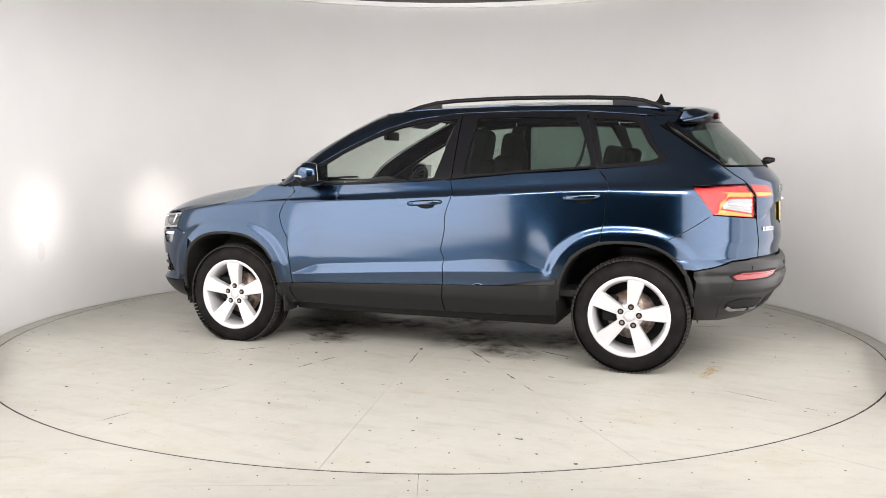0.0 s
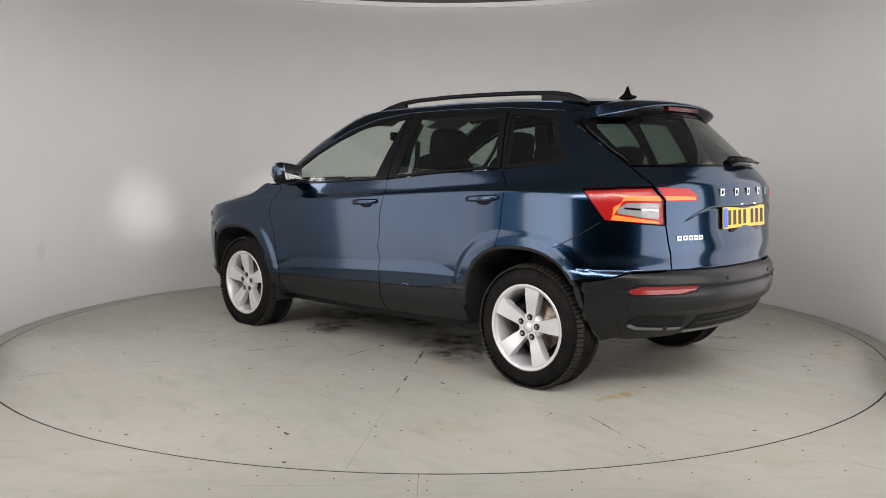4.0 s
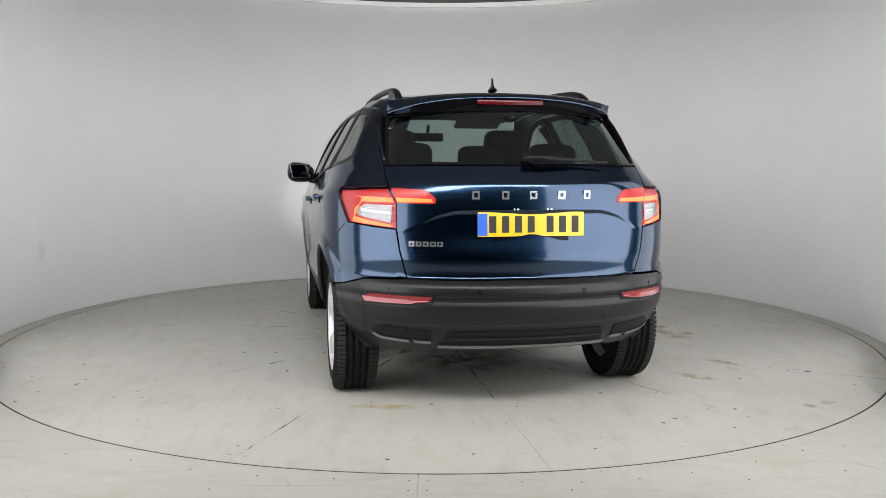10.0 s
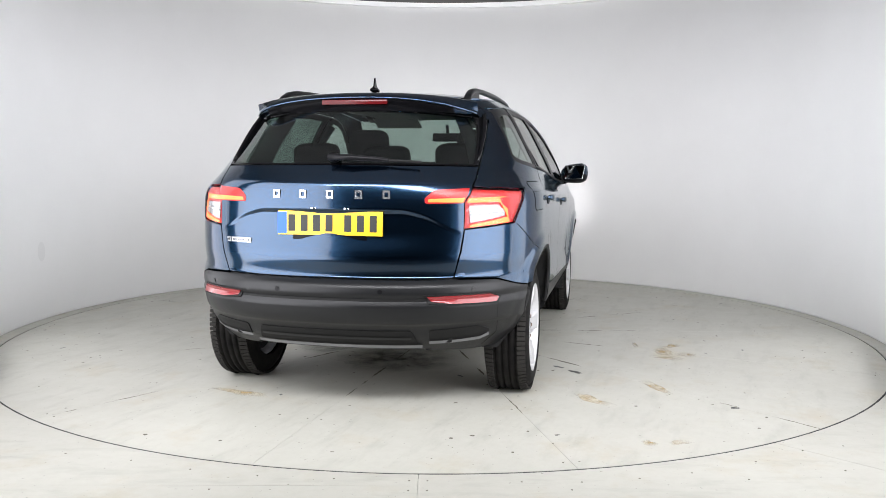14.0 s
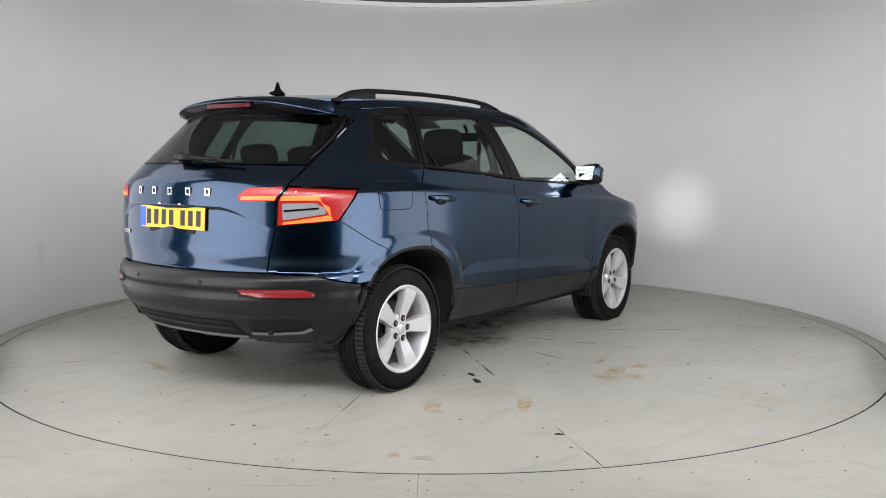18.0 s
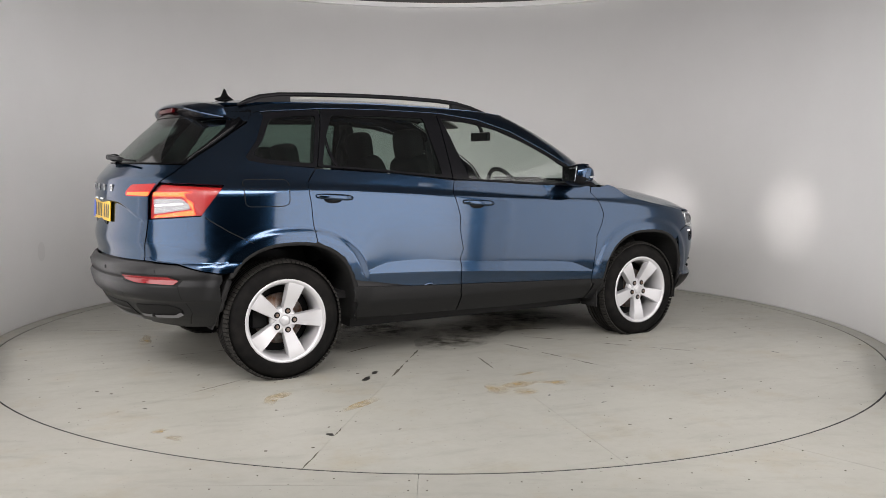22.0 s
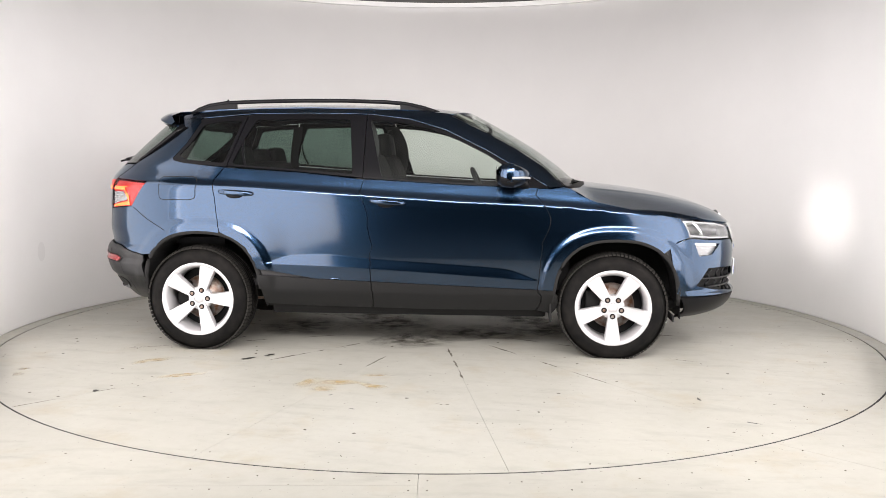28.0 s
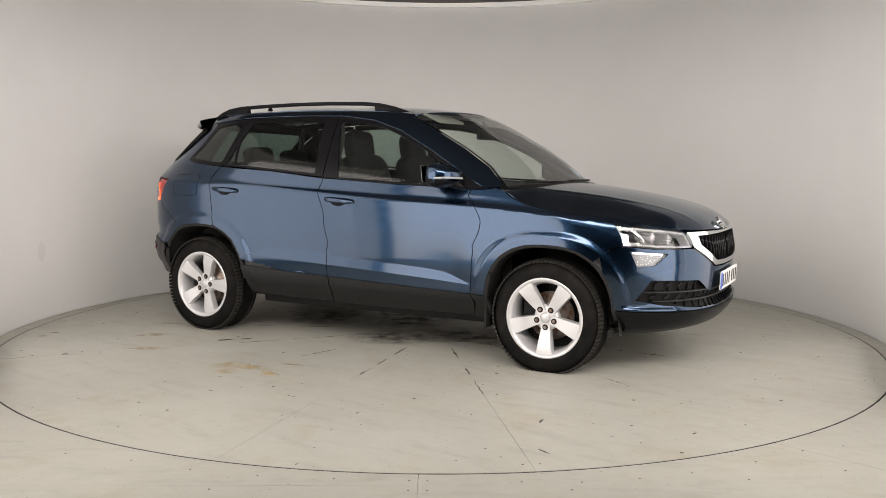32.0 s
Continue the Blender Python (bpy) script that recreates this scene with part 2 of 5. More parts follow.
class Shell:
    """The body's skin as a band round the car: s runs from the middle of the tail (0) along the left side to the middle of the nose."""

    def __init__(self, front, front_len, front_n, rear_len=0.78, rear_n=2.6, side=1.9):
        self.front, self.af, self.ar = front, front_len, rear_len
        self.rt, self.ft = corner_table(rear_n, rear_len, 0.88), corner_table(front_n, front_len, 0.88)
        self.lr, self.ls, self.lf = self.rt[0][-1], side, self.ft[0][-1]
        self.total = self.lr + self.ls + self.lf

    def at(self, s, z):
        s, z = np.asarray(s, float), np.asarray(z, float)
        sign = np.where((s < 0) | (s > self.total), -1.0, 1.0)
        s = np.abs(s)
        s = np.where(s > self.total, 2 * self.total - s, s)
        back, nose = REAR(z), self.front(z)
        x0, x1 = back + self.ar, nose - self.af
        xi_r, et_r = np.interp(s, self.rt[0], self.rt[1]), np.interp(s, self.rt[0], self.rt[2])
        k = self.total - s
        xi_f, et_f = np.interp(k, self.ft[0], self.ft[1]), np.interp(k, self.ft[0], self.ft[2])
        mid = (s - self.lr) / self.ls
        x = np.where(s < self.lr, back + self.ar * xi_r, np.where(k < self.lf, nose - self.af * xi_f, x0 + (x1 - x0) * mid))
        eta = np.where(s < self.lr, et_r, np.where(k < self.lf, et_f, 1.0))
        lift = (1.0 - SHOULDER(x)) * step(0.6, 0.9, z) * (1 - step(1.05, 1.4, z))
        y = HALF_WIDTH(z + lift)
        side = eta**6
        # door crease: a ledge below a shallow hollow
        top, foot = LOW_TOP(x), LOW_FOOT(x)
        inside = step(-0.92, -0.7, x) * (1 - step(0.7, 0.88, x))
        ramp = np.clip((z - foot) / np.maximum(top - foot, 0.004), 0, 1)
        y = y - side * inside * 0.012 * ramp * (1 - step(0.6, 0.98, z))
        # wheel arch flares
        for wheel in WHEELS:
            xc, a, zc, b = ARCH[wheel]
            r = ((np.abs(x - xc) / (a + 0.085)) ** 2.5 + (np.abs(np.maximum(z - zc, 0)) / (b + 0.075)) ** 2.5) ** 0.4
            y = y + side * 0.014 * (1 - step(0.925, 1.035, r)) * step(0.3, 0.45, z)
        # the cabin draws in behind the rear doors
        y = y - 0.048 * step(0.99, 1.15, z) * (1 - step(1.2, 1.5, z)) * (1 - step(-1.8, -0.9, x))
        y = y * eta
        # the tailgate is hollowed under its lip
        tail = 1 - step(0.22, 0.68, np.abs(y))
        lip = GATE_LIP(np.abs(y))
        x = x + np.where(x < -1.6, 0.016 * tail * (1 - step(lip - 0.022, lip, z)) * step(0.74, 0.86, z), 0)
        return np.stack([x, y * sign, z], -1)

    def normal(self, s, z):
        e = 5.5e-3
        a = self.at(np.asarray(s) + e, z) - self.at(np.asarray(s) - e, z)
        b = self.at(s, np.asarray(z) + e) - self.at(s, np.asarray(z) - e)
        n = np.cross(b, a)
        return n / np.linalg.norm(n, axis=-1, keepdims=True)

    def sx(self, x, z):
        """s of the points at x and z on the side."""
        x, z = np.asarray(x, float), np.asarray(z, float)
        lo, hi = np.zeros_like(x), np.full_like(x, self.total)
        for _ in range(26):
            m = (lo + hi) / 2
            low = self.at(m, z)[..., 0] < x
            lo, hi = np.where(low, m, lo), np.where(low, hi, m)
        return m

    def sy(self, y, z, nose=False):
        """s of the points |y| from the middle, on the tail or on the nose."""
        y, z = np.asarray(y, float), np.asarray(z, float)
        lo, hi = (np.full_like(y, self.total), np.full_like(y, self.lr + self.ls)) if nose else (np.zeros_like(y), np.full_like(y, self.lr))
        for _ in range(26):
            m = (lo + hi) / 2
            low = np.abs(self.at(m, z)[..., 1]) < np.abs(y)
            lo, hi = np.where(low, m, lo), np.where(low, hi, m)
        return m

    def side(self, pts):
        p = np.array(pts, float)
        return [(float(s), float(z)) for s, z in zip(self.sx(p[:, 0], p[:, 1]), p[:, 1])]

    def tail(self, pts):
        p = np.array(pts, float)
        return [(math.copysign(float(s), y), z) for s, (y, z) in zip(self.sy(p[:, 0], p[:, 1]), p.tolist())]

    def head(self, pts):
        """(y, z) on the nose; positive y is left."""
        p = np.array(pts, float)
        return [(float(s) if y > 0 else 2 * self.total - float(s), z) for s, (y, z) in zip(self.sy(p[:, 0], p[:, 1], True), p.tolist())]


LOWER = Shell(NOSE, 0.88, 2.85, 0.82, 2.38)
UPPER = Shell(SCREEN, 0.42, 3.0, 0.82, 2.38)
BONNET_MID = smooth_curve([(0.95, 1.085), (1.2, 1.066), (1.49, 1.034), (1.81, 0.974), (2.0, 0.912), (2.08, 0.875), (2.14, 0.835)])
BONNET_EDGE = smooth_curve([(0.95, 1.055), (1.06, 1.03), (1.2, 0.957), (1.4, 0.918), (1.7, 0.864), (2.0, 0.82), (2.14, 0.8)])
ROOF_EDGE = smooth_curve([(-1.85, 1.47), (-1.57, 1.485), (-1.2, 1.518), (-0.6, 1.537), (0.0, 1.528), (0.27, 1.505), (0.6, 1.46)])


class Sheet:
    """A roof or bonnet: height over (x, y)."""

    def __init__(self, height):
        self.height = height

    def at(self, x, y):
        x, y = np.asarray(x, float), np.asarray(y, float)
        return np.stack([x, y, self.height(x, y)], -1)

    def normal(self, x, y):
        e = 1e-3
        dx = (self.height(x + e, y) - self.height(x - e, y)) / (2 * e)
        dy = (self.height(x, y + e) - self.height(x, y - e)) / (2 * e)
        n = np.stack([-dx, -dy, np.ones_like(dx)], -1)
        return n / np.linalg.norm(n, axis=-1, keepdims=True)


FRONT_Y = np.array([0.0, 0.2, 0.4, 0.53, 0.65, 0.74, 0.8, 0.9])
FRONT_Z = smooth_curve(list(zip(FRONT_Y, (0.803, 0.806, 0.812, 0.818, 0.83, 0.845, 0.862, 0.87))))
FRONT_X = smooth_curve([(y, LOWER.at(float(LOWER.sy(max(y, 0.001), FRONT_Z(y), True)), FRONT_Z(y))[0]) for y in (0.0, 0.1, 0.2, 0.3, 0.4, 0.5, 0.6, 0.7, 0.76)] + [(0.8, 1.72), (0.9, 1.5)])


def bonnet_top(x, y):
    v = np.abs(y) / 0.86
    fall = 0.72 * v**2 + 0.28 * step(0.5, 1.05, v)
    mid, edge = BONNET_MID(x), BONNET_EDGE(x)
    fold = 0.003 * (1 - step(0.0, 0.05, np.abs(np.abs(y) - (0.36 + 0.16 * (2.1 - x)))))
    return mid - (mid - edge) * np.minimum(fall, 1.15) + fold * step(1.1, 1.3, x)


def bonnet_height(x, y):
    a = np.abs(y)
    xb, zb = FRONT_X(a), FRONT_Z(a)
    roll = np.clip(1 - (xb - x) / 0.22, 0, 1) ** 2.4
    return bonnet_top(x, y) - (bonnet_top(xb, y) - zb) * roll


def roof_height(x, y):
    return ROOF_EDGE(x) + 0.05 * np.maximum(1 - (np.abs(y) / 0.62) ** 2.2, -0.3)


BONNET, ROOF = Sheet(bonnet_height), Sheet(roof_height)

# ---------------------------------------------------------------- mesh tools
def mesh_object(name, verts, faces, mat, parent=None, smooth=True, label="", normals=None):
    me = bpy.data.meshes.new(name)
    me.from_pydata([tuple(map(float, v)) for v in verts], [], [tuple(map(int, f)) for f in faces])
    me.materials.append(mat)
    if smooth:
        me.polygons.foreach_set("use_smooth", [True] * len(me.polygons))
    me.update()
    if normals is not None:
        me.normals_split_custom_set_from_vertices([tuple(map(float, n)) for n in normals])
    ob = new(name, me)
    ob.parent = parent
    if label:
        ob["label"] = label
    return ob


def part(name, bm, mat, parent, label="", smooth=True):
    me = bpy.data.meshes.new(name)
    bm.normal_update()
    bm.to_mesh(me)
    bm.free()
    me.materials.append(mat)
    if smooth:
        me.polygons.foreach_set("use_smooth", [True] * len(me.polygons))
        me.set_sharp_from_angle(angle=radians(38))
    ob = new(name, me)
    ob.parent = parent
    if label:
        ob["label"] = label
    return ob


def box_bm(size, at=(0, 0, 0), bevel=0.0, segments=2, turn=None):
    bm = bmesh.new()
    bmesh.ops.create_cube(bm, size=1)
    bmesh.ops.scale(bm, vec=size, verts=bm.verts)
    if bevel:
        bmesh.ops.bevel(bm, geom=bm.edges[:], offset=bevel, segments=segments, profile=0.6, affect="EDGES")
    if turn is not None:
        bmesh.ops.transform(bm, matrix=turn, verts=bm.verts)
    bmesh.ops.translate(bm, vec=at, verts=bm.verts)
    return bm


def lathe(profile, n=64, axis="y", full=True):
    """Verts and faces of a profile of (radius, offset) turned about an axis."""
    verts, faces = [], []
    k = len(profile)
    for i in range(n):
        a = 2 * math.pi * i / n
        for r, o in profile:
            verts.append((r * math.cos(a), o, r * math.sin(a)) if axis == "y" else (r * math.cos(a), r * math.sin(a), o))
    for i in range(n):
        j = (i + 1) % n
        for p in range(k - 1):
            faces.append((i * k + p, i * k + p + 1, j * k + p + 1, j * k + p))
    return verts, faces


def sector(name, r0, r1, a0, a1, z0, z1, mat, parent=None, n=6, bevel=0.0, label=""):
    """A ring sector with thickness, angles in degrees; its upper edges slightly eased."""
    verts, faces = [], []
    for i in range(n + 1):
        a = radians(a0 + (a1 - a0) * i / n)
        c, s = math.cos(a), math.sin(a)
        verts += [(r0 * c, r0 * s, z0), (r0 * c, r0 * s, z1), (r1 * c, r1 * s, z1), (r1 * c, r1 * s, z0)]
    for i in range(n):
        for p in range(4):
            a, b = i * 4 + p, i * 4 + (p + 1) % 4
            faces.append((a, b, b + 4, a + 4))
    faces += [(3, 2, 1, 0), (n * 4, n * 4 + 1, n * 4 + 2, n * 4 + 3)]
    return mesh_object(name, verts, faces, mat, parent, False, label)


# ---------------------------------------------------------------- the place
WALL_R, WALL_H, TABLE_R = 3.055, 2.822, 2.941
OPEN = 56.0  # half the gap of the round wall, in degrees from the camera's side


def ring_wall():
    n = 160
    verts, faces = [], []
    a0, a1 = -90 + OPEN, 270 - OPEN
    prof = [(WALL_R + 0.06, 0.0), (WALL_R + 0.004, 0.0), (WALL_R, 0.012), (WALL_R, WALL_H), (WALL_R + 0.06, WALL_H)]
    for i in range(n + 1):
        a = radians(a0 + (a1 - a0) * i / n)
        verts += [(r * math.cos(a), r * math.sin(a), z) for r, z in prof]
    k = len(prof)
    for i in range(n):
        for p in range(k):
            q = (p + 1) % k
            faces.append((i * k + p, (i + 1) * k + p, (i + 1) * k + q, i * k + q))
    faces += [tuple(range(k)), tuple(range(n * k + k - 1, n * k - 1, -1))]
    return tagged(mesh_object("wall_round", verts, faces, WALL), "smooth white painted round studio wall", "wall", kind="structure")


ring_wall()
# white rim that closes the wall's head, in curved lengths
rim = tagged(new("trim"), "white curved edging along the head of the round wall", "trim", kind="structure")
RIM_JOINTS = [-34, -12, 22, 50, 77.5, 107, 140, 170, 200, 214]
for a0, a1 in zip(RIM_JOINTS[:-1], RIM_JOINTS[1:]):
    sector("edging", WALL_R - 0.05, WALL_R + 0.06, a0 + 0.03, a1 - 0.03, WALL_H, WALL_H + 0.046, WHITE, rim, 14)
# ceiling over the round stage, then the dark hall beyond the gap
ceil_v = [(-6, -3.1, 2.872), (6, -3.1, 2.872), (6, 5, 2.872), (-6, 5, 2.872), (-6, -3.1, 2.98), (6, -3.1, 2.98), (6, 5, 2.98), (-6, 5, 2.98)]
BOX = [(0, 1, 2, 3), (7, 6, 5, 4), (0, 4, 5, 1), (1, 5, 6, 2), (2, 6, 7, 3), (3, 7, 4, 0)]
tagged(mesh_object("ceiling", ceil_v, BOX, CEILING, smooth=False), "grey flat ceiling over the studio", "ceiling", kind="structure")
for name, lo, hi, mat in (("ceiling_hall", (-6, -11, 2.872), (6, -3.1, 2.98), DARK_ROOM), ("wall_south", (-6, -11.1, 0), (6, -11, 2.868), DARK_ROOM), ("wall_west", (-6.1, -11, 0), (-6, 5, 2.868), DARK_ROOM),
                          ("wall_east", (6, -11, 0), (6.1, 5, 2.868), DARK_ROOM), ("wall_north", (-6, 5, 0), (6, 5.1, 2.868), DARK_ROOM)):
    bm = box_bm([b - a for a, b in zip(lo, hi)], [(a + b) / 2 for a, b in zip(lo, hi)])
    low = name == "ceiling_hall"
    tagged(part(name, bm, mat, None, smooth=False), "dark grey ceiling of the hall before the stage" if low else "dark grey painted wall of the hall round the stage", "ceiling" if low else "wall", kind="structure")
# ground under everything, the fixed boards round the table
tagged(part("ground", box_bm((12, 16, 0.1), (0, -3, -0.09)), GAP, None, smooth=False), "dark base under the studio floor", "floor", kind="structure")
floor = tagged(new("floor"), "worn pale painted boards round the turntable, with screws", "floor", kind="structure")


def floor_board(pts, z0=-0.03, z1=0.0):
    n = len(pts)
    verts = [(x, y, z0) for x, y in pts] + [(x, y, z1) for x, y in pts]
    faces = [tuple(range(n - 1, -1, -1)), tuple(range(n, 2 * n))] + [(i, (i + 1) % n, n + (i + 1) % n, n + i) for i in range(n)]
    return mesh_object("floor_board", verts, faces, FLOOR_OUT, floor, False)


R_OUT = TABLE_R + 0.012


def arc(a0, a1, r, n=24):
    return [(r * math.cos(radians(a0 + (a1 - a0) * i / n)), r * math.sin(radians(a0 + (a1 - a0) * i / n))) for i in range(n + 1)]


def board_front(x0, x1, ylow):
    """A board whose back edge follows the table's rim."""
    n = 24
    back = []
    for i in range(n + 1):
        x = x1 + (x0 - x1) * i / n
        back.append((x, -math.sqrt(max(R_OUT**2 - x * x, 0))))
    floor_board([(x0, ylow), (x1, ylow)] + back)


G = 0.0015
board_front(-2.7, -0.075 - G, -3.07)
floor_board([(-5.9, -3.6), (-0.075 - G, -3.6), (-0.075 - G, -3.07 - G), (-5.9, -3.07 - G)])
cut = math.degrees(math.atan2(-2.565, 1.47))
floor_board([(-0.075, -3.6), (2.428, -3.6)] + arc(cut, math.degrees(math.atan2(-R_OUT, -0.075)), R_OUT, 30))
right = arc(90, cut + 0.03, R_OUT, 60)
floor_board([(2.431, -3.6), (5.9, -3.6), (5.9, 4.9), (0.001, 4.9)] + right)
left = arc(90, 180 + math.degrees(math.acos(2.7 / R_OUT)), R_OUT, 60)
floor_board(([(-2.703, -3.07 + G), (-5.9, -3.07 + G), (-5.9, 4.9), (-0.001, 4.9)] + left)[::-1])
tagged(part("floor_hall", box_bm((12, 7.4, 0.03), (0, -7.303, -0.017)), DARK_ROOM, None, smooth=False), "dark grey floor of the hall before the stage", "floor", kind="structure")
# screw heads in the fixed boards
screw_v, screw_f = lathe([(0.0, 0.0008), (0.0035, 0.0008), (0.0048, -0.001)], 10, "z")
screw_mesh = None
for x, y in [(-0.11, -3.02), (-0.04, -3.02), (-0.11, -3.12), (-0.04, -3.12), (0.32, -3.03), (0.55, -3.03), (0.78, -2.99), (1.0, -2.93), (-0.4, -3.0),
             (-0.7, -2.97), (-0.98, -2.9), (-1.25, -2.8), (1.3, -2.8), (1.55, -2.66), (1.75, -2.6), (-1.55, -2.72), (-0.85, -3.11), (0.5, -3.11), (1.2, -3.0), (1.62, -2.9)]:
    if screw_mesh is None:
        ob = mesh_object("screw", screw_v, screw_f, CRACK, floor)
        screw_mesh = ob.data
    else:
        ob = new("screw", screw_mesh)
        ob.parent = floor
    ob.location = (x, y, 0.0004)

# ---------------------------------------------------------------- turntable
table = tagged(new("turntable"), "round turntable floor of pale worn wedge-shaped boards with radial joints", "turntable")
for k in range(14):
    a = 82.3 + k * 360 / 14
    sector("board", 0.0005, TABLE_R, a + 0.018, a + 360 / 14 - 0.018, -0.03, 0.0, FLOOR, table, 18)
# dark ring laid in the open rim gap to paint its shade
sector_ring = lathe([(TABLE_R - 0.001, -0.02), (TABLE_R - 0.001, -0.0015), (TABLE_R + 0.008, -0.0015), (TABLE_R + 0.008, -0.02)], 160, "z")
mesh_object("rim_seal", *sector_ring, GAP, table, False, "dark rubber seal round the rim")
# faint round filler patch on the wall
pv, pf = [], []
for i in range(25):
    u = 2 * math.pi * i / 24
    k = 0.0 if i == 24 else 1.0
    a = radians(173.4) + k * 0.05 / WALL_R * math.cos(u)
    pv.append((-abs((WALL_R - 0.003) * math.cos(a)), (WALL_R - 0.003) * math.sin(a), 0.522 + k * 0.075 * math.sin(u)))
pf = [(24, (i + 1) % 24, i) for i in range(24)]
mesh_object("wall_patch", pv, pf, PATCH, bpy.data.objects["wall_round"], True, "faint grey round filler patch")

# ---------------------------------------------------------------- car
def inside_poly(px, py, poly):
    p = np.array(poly)
    x0, y0 = p[:, 0], p[:, 1]
    x1, y1 = np.roll(x0, -1), np.roll(y0, -1)
    hit = np.zeros(len(px), bool)
    for a, b, c, d in zip(x0, y0, x1, y1):
        if b != d:
            cross = (b > py) != (d > py)
            hit ^= cross & (px < (c - a) * (py - b) / (d - b) + a)
    return hit


def resample(poly, res, closed=True):
    out = []
    n = len(poly)
    for i in range(n if closed else n - 1):
        a, b = poly[i], poly[(i + 1) % n]
        d = math.hypot(b[0] - a[0], b[1] - a[1])
        if d < 1e-6:
            continue
        k = max(1, math.ceil(d / res))
        out += [(a[0] + (b[0] - a[0]) * j / k, a[1] + (b[1] - a[1]) * j / k) for j in range(k)]
    return out if closed else out + [poly[-1]]


def area2(poly):
    return sum(a[0] * b[1] - b[0] * a[1] for a, b in zip(poly, poly[1:] + poly[:1]))


def inset_poly(poly, d):
    if area2(poly) < 0:
        poly = poly[::-1]
    n, out = len(poly), []
    for i in range(n):
        a, b, c = poly[i - 1], poly[i], poly[(i + 1) % n]
        u = np.array(b) - a
        v = np.array(c) - b
        u, v = u / (np.linalg.norm(u) + 1e-9), v / (np.linalg.norm(v) + 1e-9)
        n1, n2 = np.array((-u[1], u[0])), np.array((-v[1], v[0]))
        m = n1 + n2
        k = d / max(0.35, (m @ m) / 2)
        out.append(tuple(np.array(b) + m * k))
    return out


def fillet(poly, r, n=4):
    """Rounds the corners of a polygon."""
    out, m = [], len(poly)
    for i in range(m):
        a, b, c = (np.array(poly[j % m], float) for j in (i - 1, i, i + 1))
        u, v = a - b, c - b
        lu, lv = np.linalg.norm(u), np.linalg.norm(v)
        k = min(r, lu * 0.45, lv * 0.45)
        p, q = b + u / lu * k, b + v / lv * k
        for j in range(n + 1):
            f = j / n
            out.append(tuple((1 - f) ** 2 * p + 2 * f * (1 - f) * b + f * f * q))
    return out


def skin(name, surf, poly, mat, parent, res=0.028, holes=(), lines=(), flange=0.014, gap=0.0018, lift=0.0, mirror=False, label="", edge_res=None, thick=True):
    """A panel cut out of a body surface along an outline, with turned-in edges."""
    poly = resample(inset_poly(list(poly), gap), edge_res or res)
    holes = [resample(list(h), edge_res or res) for h in holes]
    verts = list(poly)
    edges = [(i, (i + 1) % len(poly)) for i in range(len(poly))]
    for h in holes:
        b = len(verts)
        verts += h
        edges += [(b + i, b + (i + 1) % len(h)) for i in range(len(h))]
    bound = np.array(verts)

    def keep(pts, clear):
        p = np.array(pts)
        ok = inside_poly(p[:, 0], p[:, 1], poly)
        for h in holes:
            ok &= ~inside_poly(p[:, 0], p[:, 1], h)
        d = np.min(np.hypot(p[:, None, 0] - bound[None, :, 0], p[:, None, 1] - bound[None, :, 1]), 1)
        return ok & (d > clear)

    extra = []
    for line in lines:
        line = resample(list(line), res * 0.7, False)
        ok = keep(line, 0.006)
        prev = None
        for pnt, good in zip(line, ok):
            if good:
                verts.append(pnt)
                extra.append(pnt)
                if prev is not None:
                    edges.append((prev, len(verts) - 1))
                prev = len(verts) - 1
            else:
                prev = None
    lo, hi = bound.min(0), bound.max(0)
    xs, ys = np.arange(lo[0], hi[0], res), np.arange(lo[1], hi[1], res * 0.87)
    if len(xs) and len(ys):
        gx, gy = np.meshgrid(xs, ys)
        gx = gx + (np.arange(len(ys)) % 2)[:, None] * res / 2
        g = np.stack([gx.ravel(), gy.ravel()], 1)
        g = g[keep(g, res * 0.45)]
        if extra and len(g):
            e = np.array(extra)
            d = np.min(np.hypot(g[:, None, 0] - e[None, :, 0], g[:, None, 1] - e[None, :, 1]), 1)
            g = g[d > res * 0.4]
        verts += [tuple(p) for p in g]
    vs, _, fs, *_ = delaunay_2d_cdt([Vector(v) for v in verts], edges, [], 0, 1e-6)
    vs = np.array([tuple(v) for v in vs])
    tri = np.array([tuple(f) for f in fs])
    c = vs[tri].mean(1)
    ok = inside_poly(c[:, 0], c[:, 1], poly)
    for h in holes:
        ok &= ~inside_poly(c[:, 0], c[:, 1], h)
    tri = tri[ok]
    pos, nor = surf.at(vs[:, 0], vs[:, 1]), surf.normal(vs[:, 0], vs[:, 1])
    pos = pos + nor * lift
    faces = [tuple(t) for t in (tri[:, ::-1] if isinstance(surf, Shell) else tri)]
    if flange:
        count = {}
        for f in faces:
            for i in range(3):
                a, b = f[i], f[(i + 1) % 3]
                count[(a, b)] = count.get((a, b), 0) + 1
        rim_edges = [(a, b) for a, b in count if (b, a) not in count]
        top, low = {}, {}
        extra_v = []
        base = len(pos)
        out_n = np.zeros((base, 3))
        for a, b in rim_edges:
            d = np.cross(pos[b] - pos[a], nor[a])
            out_n[a] += d
            out_n[b] += d
        extra_n = []
        for a, b in rim_edges:
            for v in (a, b):
                if v not in top:
                    top[v] = base + len(extra_v)
                    extra_v.append(pos[v])
                    low[v] = base + len(extra_v)
                    extra_v.append(pos[v] - nor[v] * flange)
                    extra_n += [out_n[v] / (np.linalg.norm(out_n[v]) + 1e-9)] * 2
            faces.append((top[b], top[a], low[a], low[b]))
        if extra_v:
            pos = np.concatenate([pos, np.array(extra_v)])
